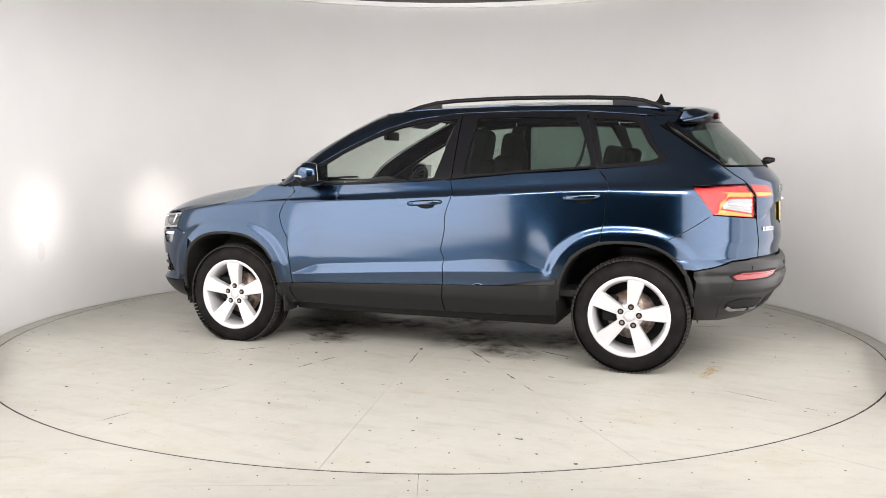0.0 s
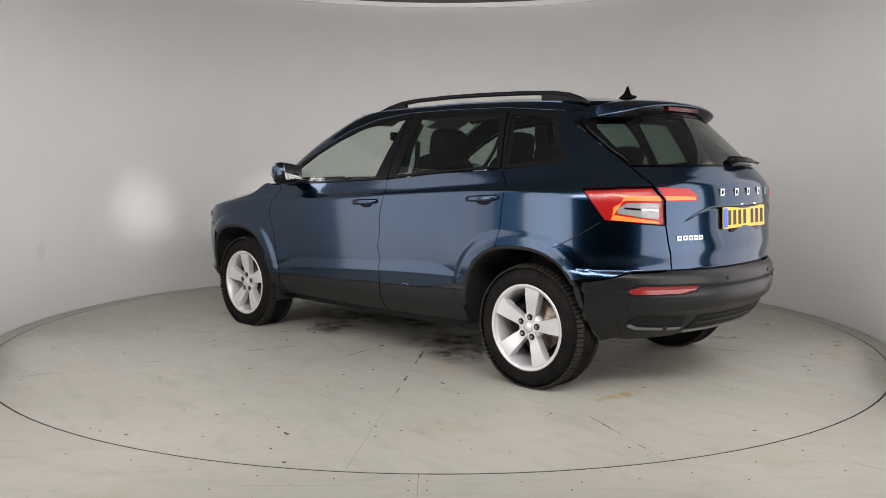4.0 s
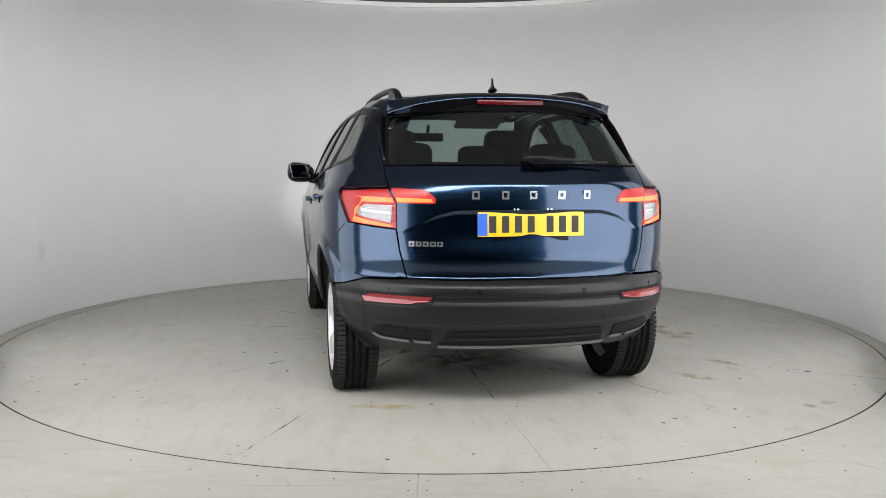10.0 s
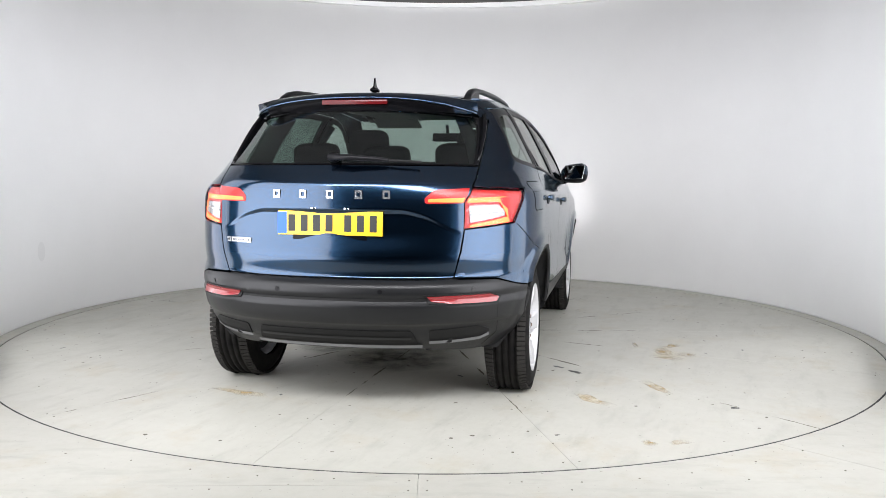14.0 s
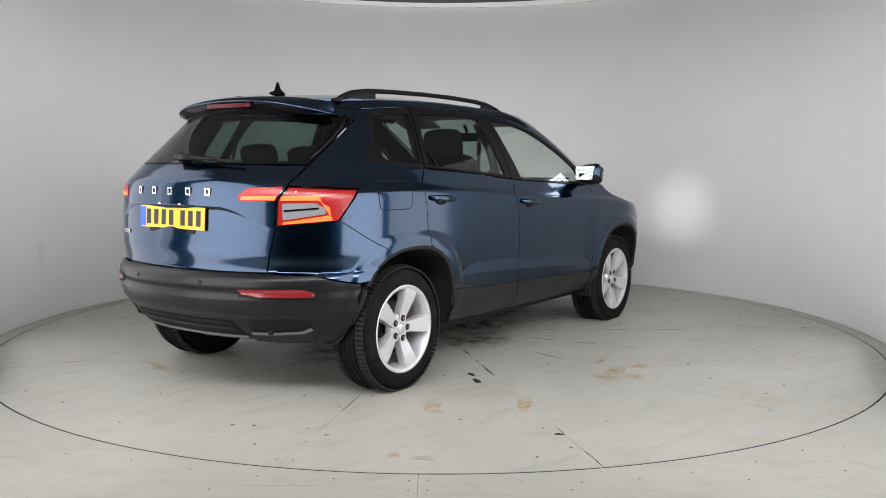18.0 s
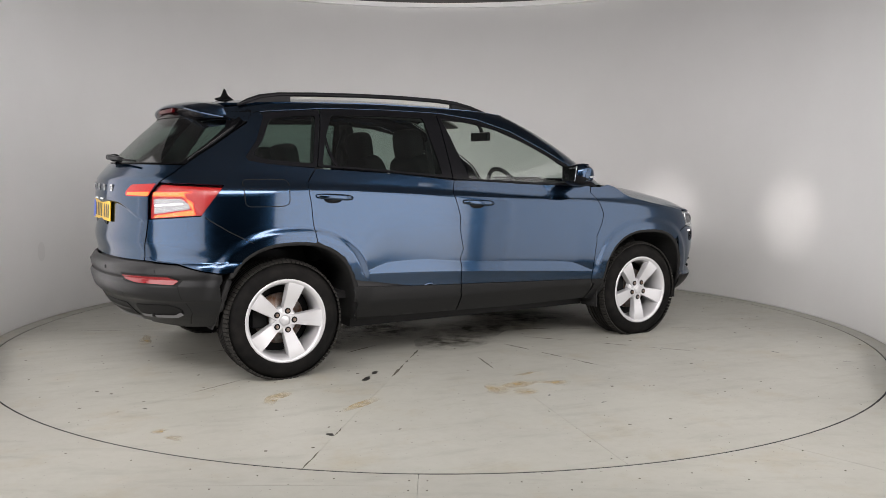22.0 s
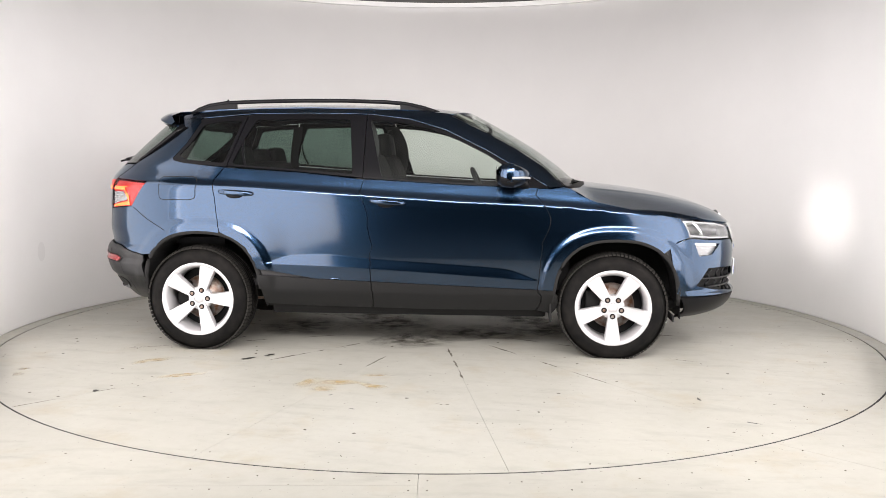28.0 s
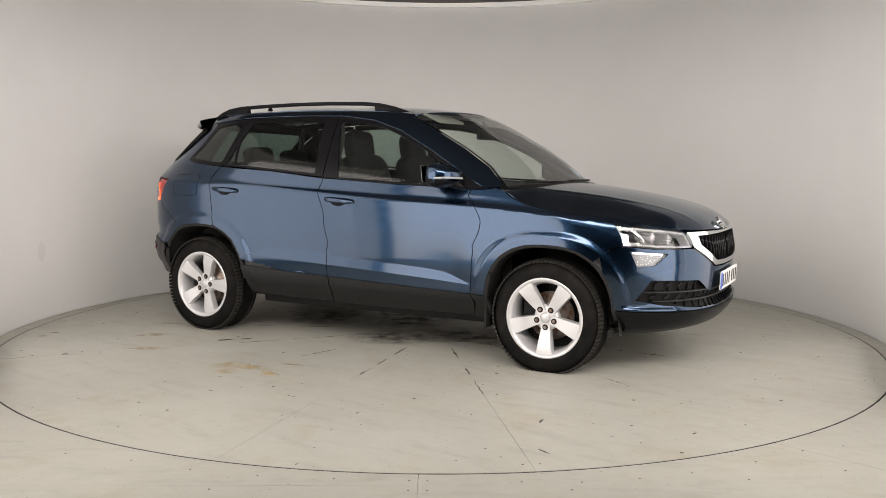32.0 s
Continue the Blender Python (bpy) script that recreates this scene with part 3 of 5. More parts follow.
            nor = np.concatenate([nor, np.array(extra_n)])
    if mirror:
        pos, nor = pos * np.array([1, -1, 1]), nor * np.array([1, -1, 1])
        faces = [f[::-1] for f in faces]
    return mesh_object(name, pos, faces, mat, parent, True, label, nor)


car = tagged(new("car"), "dark blue metallic five-door family SUV with lit lamps", "car")
L = LOWER

# -- outlines on the side, as (x, z)
SEAM_REAR = [(-1.128, 1.148), (-1.192, 1.049), (-1.18, 0.96), (-1.17, 0.85), (-1.15, 0.742)]
SEAM_MID = [(-0.232, 1.082), (-0.21, 0.79), (-0.193, 0.504), (-0.188, 0.44)]
SEAM_FRONT = [(0.845, 1.04), (0.868, 0.961), (0.874, 0.70), (0.858, 0.453), (0.85, 0.404)]
BELT = [(-1.128, 1.155), (-0.65, 1.122), (-0.24, 1.088), (0.36, 1.054), (0.85, 1.036)]
ARCH_R, ARCH_F = arch_outline(-1.319), arch_outline(1.319)
rear_cut = [p for p in ARCH_R if p[0] > -1.15]  # in front of the rear door's joint
rear_back = [p for p in ARCH_R if p[0] <= -1.15]
CREASES = [[(x, float(SHOULDER(x)) + d) for x in np.linspace(-1.9, 1.7, 90)] for d in (-0.03, -0.012, 0.0, 0.012, 0.03)]
CREASES += [[(x, float(f(x)) + d) for x in np.linspace(-0.85, 0.86, 50)] for f in (LOW_TOP, LOW_FOOT) for d in (-0.006, 0.006)]
CREASES = [L.side(c) for c in CREASES]
for wheel in WHEELS:
    for g in (0.044, 0.056, 0.068, 0.08, 0.092, 0.103):
        CREASES.append(L.side([p for p in arch_outline(wheel, g, 56) if p[1] > 0.42]))
CLAD_TOP = [(-0.93, 0.474), (-0.54, 0.452), (-0.19, 0.44), (0.37, 0.42), (0.86, 0.403), (0.95, 0.40)]


def clad_z(x):
    return float(np.interp(x, [p[0] for p in CLAD_TOP], [p[1] for p in CLAD_TOP]))


FRONT_DOOR = SEAM_MID[:-1] + [(-0.19, clad_z(-0.19)), (0.37, clad_z(0.37)), (0.85, clad_z(0.85))] + SEAM_FRONT[::-1][1:] + [(0.36, 1.054), (-0.1, 1.078)]
REAR_DOOR = [p for p in SEAM_REAR] + [p for p in rear_cut if p[1] > clad_z(p[0])] + [(-0.54, clad_z(-0.54)), (-0.19, clad_z(-0.19))] + SEAM_MID[::-1][1:] + [(-0.65, 1.122)]
QUARTER = ([(-1.15, 0.742)] + [p for p in rear_back[::-1] if p[1] > 0.585] + [(-1.675, 0.588), (-1.76, 0.602), (-1.87, 0.637)])
GATE_SEAM = [(0.565, 0.648), (0.598, 0.77), (0.612, 0.87)]
quarter = (L.side(QUARTER) + L.tail(GATE_SEAM + [(0.70, 0.878), (0.78, 0.888)]) + L.side([(-1.765, 0.892), (-1.645, 1.055), (-1.75, 1.058)])
           + L.tail([(0.755, 1.062), (0.64, 1.066), (0.648, 1.11), (0.648, 1.165), (0.645, 1.28), (0.632, 1.40)])
           + L.side([(-1.545, 1.432), (-1.365, 1.462), (-1.35, 1.44), (-1.42, 1.30), (-1.497, 1.207), (-1.485, 1.188), (-1.41, 1.174)] + SEAM_REAR[:-1]))
FENDER = (SEAM_FRONT[1:-1] + [(0.85, clad_z(0.85)), (0.947, clad_z(0.95))] + [p for p in ARCH_F if p[1] > 0.41 and p[0] < 1.64]
          + [(1.70, 0.717), (1.772, 0.742), (1.712, 0.862), (1.4, 0.919), (1.2, 0.96), (1.06, 1.034), (1.0, 1.05), (0.925, 1.036), (0.845, 1.036)])


def tube(name, pts, width, height, mat, parent, label="", n=10, power=3.0):
    """A bar of rounded section swept along points; width and height may be lists."""
    pts = [Vector(p) for p in pts]
    k = len(pts)
    ws = width if isinstance(width, list) else [width] * k
    hs = height if isinstance(height, list) else [height] * k
    verts, faces = [], []
    for i, p in enumerate(pts):
        t = (pts[min(i + 1, k - 1)] - pts[max(i - 1, 0)]).normalized()
        up = Vector((0, 0, 1)) if abs(t.z) < 0.9 else Vector((1, 0, 0))
        side = t.cross(up).normalized()
        up = side.cross(t).normalized()
        for j in range(n):
            a = 2 * math.pi * j / n
            c, s = math.cos(a), math.sin(a)
            verts.append(p + side * (math.copysign(abs(c) ** (2 / power), c) * ws[i]) + up * (math.copysign(abs(s) ** (2 / power), s) * hs[i]))
    for i in range(k - 1):
        for j in range(n):
            m = (j + 1) % n
            faces.append((i * n + j, i * n + m, (i + 1) * n + m, (i + 1) * n + j))
    faces += [tuple(range(n - 1, -1, -1)), tuple(range((k - 1) * n, k * n))]
    return mesh_object(name, verts, faces, mat, parent, True, label)


def both(make):
    for mirror in (False, True):
        make(mirror)


def handle(parent, x, z, mirror):
    """Pull handle with its cup behind it."""
    y = float(L.at(L.sx(x, z), z)[1])
    k = -1 if mirror else 1
    bm = bmesh.new()
    bmesh.ops.create_uvsphere(bm, u_segments=20, v_segments=12, radius=1)
    for v in bm.verts:
        v.co = Vector((math.copysign(abs(v.co.x) ** 0.6, v.co.x) * 0.112, math.copysign(abs(v.co.y) ** 0.8, v.co.y) * 0.013, math.copysign(abs(v.co.z) ** 0.75, v.co.z) * 0.0175))
        v.co.y += 0.026 - 0.018 * (v.co.x / 0.112) ** 4
        v.co.z -= 0.06 * v.co.x
        v.co = Vector((x + v.co.x, k * (y + v.co.y), z + v.co.z))
    part("handle", bm, PAINT, parent, "body-coloured pull handle")
    bm = bmesh.new()
    bmesh.ops.create_uvsphere(bm, u_segments=18, v_segments=10, radius=1)
    for v in bm.verts:
        v.co = Vector((x - 0.01 + v.co.x * 0.055, k * (y + 0.001 + v.co.y * 0.006), z - 0.014 + v.co.z * 0.022))
    part("handle_cup", bm, TRIM, parent, "dark finger recess")


FRONT_FRAME = [(0.915, 1.042), (0.745, 1.146), (0.53, 1.269), (0.271, 1.396), (0.045, 1.463), (-0.1, 1.487), (-0.243, 1.496), (-0.238, 1.09), (-0.1, 1.081), (0.36, 1.057), (0.85, 1.039)]
FRONT_GLASS = [(-0.222, 1.464), (-0.03, 1.45), (0.16, 1.412), (0.347, 1.339), (0.531, 1.249), (0.675, 1.158), (0.71, 1.06), (0.36, 1.068), (-0.122, 1.092)]
REAR_FRAME = [(-0.247, 1.496), (-0.562, 1.5), (-0.983, 1.492), (-1.018, 1.488), (-1.115, 1.158), (-0.65, 1.126), (-0.242, 1.092)]
REAR_GLASS = [(-0.35, 1.464), (-0.6, 1.468), (-0.962, 1.456), (-1.03, 1.32), (-1.085, 1.168), (-0.65, 1.139), (-0.308, 1.114)]
QUARTER_FRAME = [(-1.024, 1.487), (-1.2, 1.476), (-1.362, 1.459), (-1.362, 1.44), (-1.437, 1.298), (-1.515, 1.205), (-1.505, 1.18), (-1.41, 1.168), (-1.12, 1.152)]
QUARTER_GLASS = [(-1.058, 1.453), (-1.2, 1.444), (-1.325, 1.424), (-1.385, 1.31), (-1.462, 1.219), (-1.40, 1.196), (-1.135, 1.175)]


def upper(pts, r=0.0):
    pts = resample(fillet(pts, r) if r else pts, 0.05)
    return UPPER.side(pts)


def build_side(mirror):
    tint_label = "green tinted privacy glass"
    d = skin("front_door", L, L.side(FRONT_DOOR), PAINT, car, res=0.022, lines=CREASES, mirror=mirror, edge_res=0.02, label="blue front door")
    skin("door_cladding", L, L.side([(-0.19, clad_z(-0.19)), (0.37, clad_z(0.37)), (0.85, clad_z(0.85)), (0.842, 0.262), (0.2, 0.255), (-0.188, 0.262)]), PLASTIC, d, mirror=mirror, edge_res=0.02, label="grey plastic lower cladding")
    glass_f = UPPER.side(resample(fillet(FRONT_GLASS, 0.02), 0.04))
    skin("window_frame", UPPER, upper(FRONT_FRAME), TRIM, d, holes=[glass_f], mirror=mirror, edge_res=0.02, label="black window frame")
    skin("window", UPPER, glass_f, GLASS, d, gap=-0.006, lift=-0.006, flange=0, mirror=mirror, label="clear side glass")
    handle(d, -0.08, 0.944, mirror)
    d = skin("rear_door", L, L.side(REAR_DOOR), PAINT, car, res=0.022, lines=CREASES, mirror=mirror, edge_res=0.02, label="blue rear door")
    clad = [(-0.885, 0.28), (-0.892, 0.36), (-0.905, 0.42), (-0.92, 0.474), (-0.54, clad_z(-0.54)), (-0.192, clad_z(-0.19)), (-0.192, 0.262), (-0.6, 0.268)]
    skin("door_cladding", L, L.side(clad), PLASTIC, d, mirror=mirror, edge_res=0.02, label="grey plastic lower cladding")
    glass_r = UPPER.side(resample(fillet(REAR_GLASS, 0.02), 0.04))
    skin("window_frame", UPPER, upper(REAR_FRAME), TRIM, d, holes=[glass_r], mirror=mirror, edge_res=0.02, label="black window frame")
    skin("window", UPPER, glass_r, GLASS_DARK, d, gap=-0.006, lift=-0.006, flange=0, mirror=mirror, label=tint_label)
    skin("divider_bar", UPPER, UPPER.side([(-1.037, 1.32), (-1.021, 1.325), (-0.985, 1.16), (-1.005, 1.16)]), TRIM, d, lift=-0.001, mirror=mirror)
    handle(d, -1.04, 0.99, mirror)
    q = skin("rear_quarter_panel", L, quarter, PAINT, car, res=0.019, lines=CREASES, mirror=mirror, edge_res=0.02, label="blue rear quarter panel")
    glass_q = UPPER.side(resample(fillet(QUARTER_GLASS, 0.025), 0.04))
    skin("window_frame", UPPER, upper(QUARTER_FRAME), TRIM, q, holes=[glass_q], lift=-0.003, mirror=mirror, edge_res=0.02, label="black window frame")
    skin("window", UPPER, glass_q, GLASS_DARK, q, gap=-0.006, lift=-0.006, flange=0, mirror=mirror, label=tint_label)
    skin("front_wing", L, L.side(FENDER), PAINT, car, res=0.017, lines=CREASES, mirror=mirror, edge_res=0.02, label="blue front wing")
    skin("wing_cladding", L, L.side([(0.853, clad_z(0.85)), (0.946, clad_z(0.95)), (0.94, 0.24), (0.846, 0.26)]), PLASTIC, car, mirror=mirror, edge_res=0.02, label="grey plastic lower cladding")
    # roof side frame and windscreen pillar
    strip = [(-1.55, 1.432), (-1.363, 1.465), (-0.983, 1.499), (-0.562, 1.506), (-0.22, 1.501), (0.045, 1.47), (0.271, 1.402), (0.53, 1.275), (0.745, 1.152), (0.925, 1.042),
             (1.012, 1.052), (0.885, 1.172), (0.707, 1.288), (0.525, 1.385), (0.35, 1.468), (0.263, 1.506)]
    strip += [(x, float(ROOF_EDGE(x))) for x in (0.1, -0.2, -0.6, -1.0, -1.3, -1.56)]
    skin("roof_frame", UPPER, UPPER.side(resample(strip, 0.06)), PAINT, car, mirror=mirror, edge_res=0.02, label="blue roof frame and windscreen pillar")
    # rounded bead where the door frames meet the roof frame
    bead = UPPER.side(resample([(-1.363, 1.463), (-0.983, 1.496), (-0.562, 1.503), (-0.22, 1.4985), (0.045, 1.467), (0.271, 1.399), (0.53, 1.272), (0.745, 1.149), (0.9, 1.054)], 0.05, False))
    p3 = UPPER.at(np.array([p[0] for p in bead]), np.array([p[1] for p in bead])) * np.array([1, -1 if mirror else 1, 1])
    tube("frame_bead", p3.tolist(), 0.0038, 0.0038, PAINT, car, "rounded blue edge of the door frames", 8, 2.0)
    # sill under the doors
    skin("sill", L, L.side([(-0.88, 0.275), (0.94, 0.265), (0.94, 0.235), (-0.88, 0.24)]), BLACK, car, lift=-0.03, mirror=mirror, label="dark sill underside")


both(build_side)

# -- tail
gate_l = [(0.0, 0.648), (0.562, 0.648), (0.594, 0.77), (0.608, 0.87)]
gate_u = [(0.608, 1.0), (0.636, 1.066), (0.644, 1.11), (0.643, 1.16), (0.3, 1.163), (0.0, 1.164)]
gate_half = gate_l + gate_u
gate_poly = L.tail([(-y, z) for y, z in gate_half[::-1] if y > 0]) + L.tail([p for p in gate_half])
lip_lines = [L.tail([(y, float(GATE_LIP(abs(y))) + d) for y in np.linspace(-0.6, 0.6, 90)]) for d in (-0.024, -0.018, -0.012, -0.006, 0.0, 0.006)]
lip_lines += [L.tail([(y, z) for y in np.linspace(-0.58, 0.58, 30)]) for z in (0.745, 0.76)]
tailgate = skin("tailgate", L, gate_poly, PAINT, car, res=0.015, lines=lip_lines, edge_res=0.015, label="blue tailgate with recessed plate area")
rg_half = [(0.0, 1.172), (0.622, 1.172), (0.612, 1.28), (0.594, 1.37), (0.562, 1.412), (0.34, 1.428), (0.0, 1.434)]
rg = UPPER.tail(resample([(-y, z) for y, z in rg_half[::-1] if y > 0] + rg_half, 0.05))
bg_half = [(0.0, 1.164), (0.644, 1.166), (0.64, 1.28), (0.628, 1.40), (0.61, 1.44), (0.575, 1.475), (0.3, 1.495), (0.0, 1.50)]
bg = UPPER.tail(resample([(-y, z) for y, z in bg_half[::-1] if y > 0] + bg_half, 0.05))
skin("window_frame", UPPER, bg, GLOSS, tailgate, holes=[rg], edge_res=0.02, label="gloss black rear window border")
skin("rear_window", UPPER, rg, GLASS_DARK, tailgate, gap=-0.006, lift=-0.003, flange=0, label="green tinted rear glass")
# rear bumper
bump_poly = (L.tail([(0.0, 0.30), (0.45, 0.298)]) + L.side([(-1.95, 0.29), (-1.80, 0.275), (-1.66, 0.285), (-1.672, 0.45), (-1.672, 0.583), (-1.76, 0.598), (-1.87, 0.633)]) + L.tail([(0.565, 0.642), (0.0, 0.643)]))
bump_poly = [p for p in bump_poly if p[0] > 1e-4]
bump_poly = [(0.0, 0.30)] + bump_poly + [(0.0, 0.643)]
bump_full = [p for p in bump_poly] + [(-s, z) for s, z in bump_poly[::-1] if s > 1e-4]
bump_lines = [[(s, z) for s in np.linspace(-1.25, 1.25, 70)] for z in (0.36, 0.42, 0.445, 0.53, 0.545, 0.56, 0.57, 0.605, 0.625)]
skin("rear_bumper", L, bump_full, PLASTIC, car, res=0.018, lines=bump_lines, edge_res=0.015, label="grey plastic rear bumper")

# -- nose
nose_half = L.side([(1.645, 0.69), (1.705, 0.713), (1.777, 0.737), (1.93, 0.722)]) + L.head([(0.545, 0.717), (0.31, 0.598), (0.12, 0.585)])
foot_half = L.head([(0.3, 0.355), (0.55, 0.36)]) + L.side([(1.82, 0.365), (1.735, 0.37)] + [p for p in ARCH_F[::-1] if p[0] > 1.65 and 0.39 < p[1] < 0.675])
T2 = 2 * L.total
nose_poly = nose_half + [(T2 - s, z) for s, z in nose_half[::-1]] + [(T2 - s, z) for s, z in foot_half[::-1]] + foot_half
drl_l = L.side([(1.805, 0.71), (1.90, 0.703), (1.985, 0.696), (1.93, 0.628), (1.84, 0.622)])
low_half = L.head([(0.0, 0.455), (0.34, 0.455), (0.37, 0.462), (0.49, 0.53)]) + L.side([(2.0, 0.542), (1.91, 0.545), (1.83, 0.43)]) + L.head([(0.70, 0.398), (0.48, 0.37), (0.0, 0.366)])
low_hole = low_half[::-1][:-1] + [(T2 - s, z) for s, z in low_half[:-1]]
mir = lambda pl: [(T2 - s, z) for s, z in pl[::-1]]
skin("front_bumper", L, nose_poly, PAINT, car, holes=[drl_l, mir(drl_l), low_hole], edge_res=0.02, label="blue front bumper")
lip_half = L.side([(1.722, 0.366), (1.82, 0.361)]) + L.head([(0.55, 0.356), (0.3, 0.351)])
lip_foot = L.head([(0.3, 0.25), (0.5, 0.235)]) + L.side([(1.85, 0.215), (1.715, 0.21)])
skin("bumper_lip", L, lip_half + mir(lip_half) + [(T2 - s, z) for s, z in lip_foot[::-1]] + lip_foot, TRIM, car, edge_res=0.02, label="dark grey lower bumper")

# -- bonnet and roof
edge = [(x, float(L.at(L.sx(x, z), z)[1]) - 0.004) for x, z in [(1.02, 1.045), (1.06, 1.036), (1.2, 0.962), (1.4, 0.921), (1.7, 0.864), (1.8, 0.85), (1.9, 0.836), (2.0, 0.822)]]
edge = edge[:5]
bon = [(1.16, 0.4), (1.12, 0.6)] + edge + [(float(FRONT_X(y)) - 0.004, y) for y in (0.78, 0.74, 0.68, 0.6, 0.5, 0.4, 0.3, 0.2, 0.1)]
bon_poly = [(1.19, 0.0)] + bon + [(float(FRONT_X(0.0)) - 0.004, 0.0)] + [(x, -y) for x, y in bon[::-1]]
fold_lines = [[(x, k * (0.36 + 0.16 * (2.1 - x) + d)) for x in np.linspace(1.15, 2.1, 30)] for k in (-1, 1) for d in (-0.03, 0, 0.03)]
fold_lines += [[(x, k * y) for x in np.linspace(1.1, 2.1, 30)] for k in (-1, 1) for y in (0.5, 0.54)]
skin("bonnet", BONNET, bon_poly, PAINT, car, lines=fold_lines, edge_res=0.03, label="blue bonnet with pressed folds")
top = []
for x in (0.3, 0.1, -0.2, -0.6, -1.0, -1.3, -1.56):
    z = float(ROOF_EDGE(x))
    top.append((x, float(UPPER.at(UPPER.sx(x, z), z)[1]) - 0.002))
roof_poly = [(0.40, 0.0), (0.387, 0.25), (0.343, 0.45)] + top + [(-1.57, 0.45), (-1.572, 0.25), (-1.572, 0.0)]
roof_poly = roof_poly + [(x, -y) for x, y in roof_poly[::-1] if y > 0]
skin("roof", ROOF, roof_poly, PAINT, car, edge_res=0.03, label="blue roof")
ws_half = UPPER.side([(1.02, 1.048), (0.895, 1.172), (0.717, 1.288), (0.535, 1.385), (0.36, 1.468), (0.275, 1.508)])
U2 = 2 * UPPER.total
ws = ws_half + [(UPPER.total - 0.35, 1.53), (UPPER.total, 1.538), (UPPER.total + 0.35, 1.53)] + [(U2 - s, z) for s, z in ws_half[::-1]] + [(UPPER.total + 0.5, 1.068), (UPPER.total, 1.078), (UPPER.total - 0.5, 1.068)]
skin("windscreen", UPPER, ws, GLASS, car, lift=-0.002, flange=0, label="clear windscreen")


# -- wheels
def wheel_at(x, side, phase):
    hub = new("wheel")
    hub.parent = car
    high = 0.319 if x > 0 else 0.332
    hub.matrix_basis = pose(x, side * 0.757, high, 0, 0, 0 if side > 0 else 180)
    R, w = 0.336, 0.107
    fwd = phase if side > 0 else phase
    prof = [(0.222, -w), (0.24, -w - 0.006), (0.28, -w - 0.009), (0.305, -w + 0.004), (0.317, -w + 0.02), (R, -w + 0.045)]
    for g in (-0.05, -0.017, 0.017, 0.05):
        prof += [(R, g - 0.006), (R - 0.008, g - 0.004), (R - 0.008, g + 0.004), (R, g + 0.006)]
    prof += [(R, w - 0.045), (0.317, w - 0.02), (0.305, w - 0.004), (0.28, w + 0.009), (0.24, w + 0.006), (0.224, w)]
    v, f = lathe(prof, 72)
    f = [q[::-1] for q in f]
    v = [(a, b + (0.006 if b > 0 else -0.006) * (c < -high + 0.02), max(c, 0.001 - high)) for a, b, c in v]
    mesh_object("tyre", v, f, RUBBER, hub, label="worn black tyre")
    # tread blocks on the shoulders
    bm = bmesh.new()
    for i in range(84):
        a = 2 * math.pi * i / 84
        for o in (-0.082, 0.082):
            m = Matrix.Rotation(-a, 4, "Y") @ Matrix.Translation((R - 0.003, o, 0)) @ Matrix.Rotation(radians(14 if o > 0 else -14), 4, "Z") @ Matrix.Diagonal((0.01, 0.042, 0.0185, 1))
            bmesh.ops.create_cube(bm, size=1, matrix=m)
    for q in bm.verts:
        q.co.z = max(q.co.z, 0.0015 - high)
    tagged(part("tread", bm, TREAD, hub, smooth=False), kind="stuff")
    v, f = lathe([(0.222, -0.09), (0.205, -0.07), (0.2, 0.06), (0.214, 0.088), (0.228, 0.1), (0.236, 0.104), (0.236, 0.112), (0.228, 0.113), (0.214, 0.106), (0.208, 0.09), (0.198, 0.06), (0.196, -0.06), (0.215, -0.092)], 64)
    mesh_object("rim", v, [q[::-1] for q in f], ALLOY, hub, label="silver alloy rim")
    for k in range(5):
        a = radians(fwd + 72 * k)
        sp = [(0.03, -0.028, 0.086, 0.05), (0.03, 0.028, 0.086, 0.05), (0.075, 0.03, 0.084, 0.045), (0.12, 0.037, 0.094, 0.05), (0.17, 0.044, 0.105, 0.055), (0.214, 0.051, 0.107, 0.065),
              (0.214, -0.051, 0.107, 0.065), (0.17, -0.044, 0.105, 0.055), (0.12, -0.037, 0.094, 0.05), (0.075, -0.03, 0.084, 0.045)]
        n = len(sp)
        bm = bmesh.new()
        rows = []
        for shrink, depth in ((0.0, 0), (0.0, 0.35), (0.88, 1)):
            row = []
            for r, t, y0, y1 in sp:
                tt = t * (1.0 if depth else 0.93)
                yy = y0 if depth == 0 else (y0 - 0.006 if depth < 1 else y1)
                p = Matrix.Rotation(-a, 4, "Y") @ Vector((r, yy, tt))
                row.append(bm.verts.new(p))
            rows.append(row)
        for r0, r1 in zip(rows[:-1], rows[1:]):
            for i in range(n):
                j = (i + 1) % n
                bm.faces.new((r0[i], r0[j], r1[j], r1[i]))
        for i0, i1, j0, j1 in ((0, 1, 2, 9), (9, 2, 3, 8), (8, 3, 4, 7), (7, 4, 5, 6)):
            bm.faces.new((rows[0][i0], rows[0][j1] if (i0, j1) == (0, 9) else rows[0][j1], rows[0][j0], rows[0][i1]))
        bmesh.ops.recalc_face_normals(bm, faces=bm.faces[:])
        part("spoke", bm, ALLOY, hub)
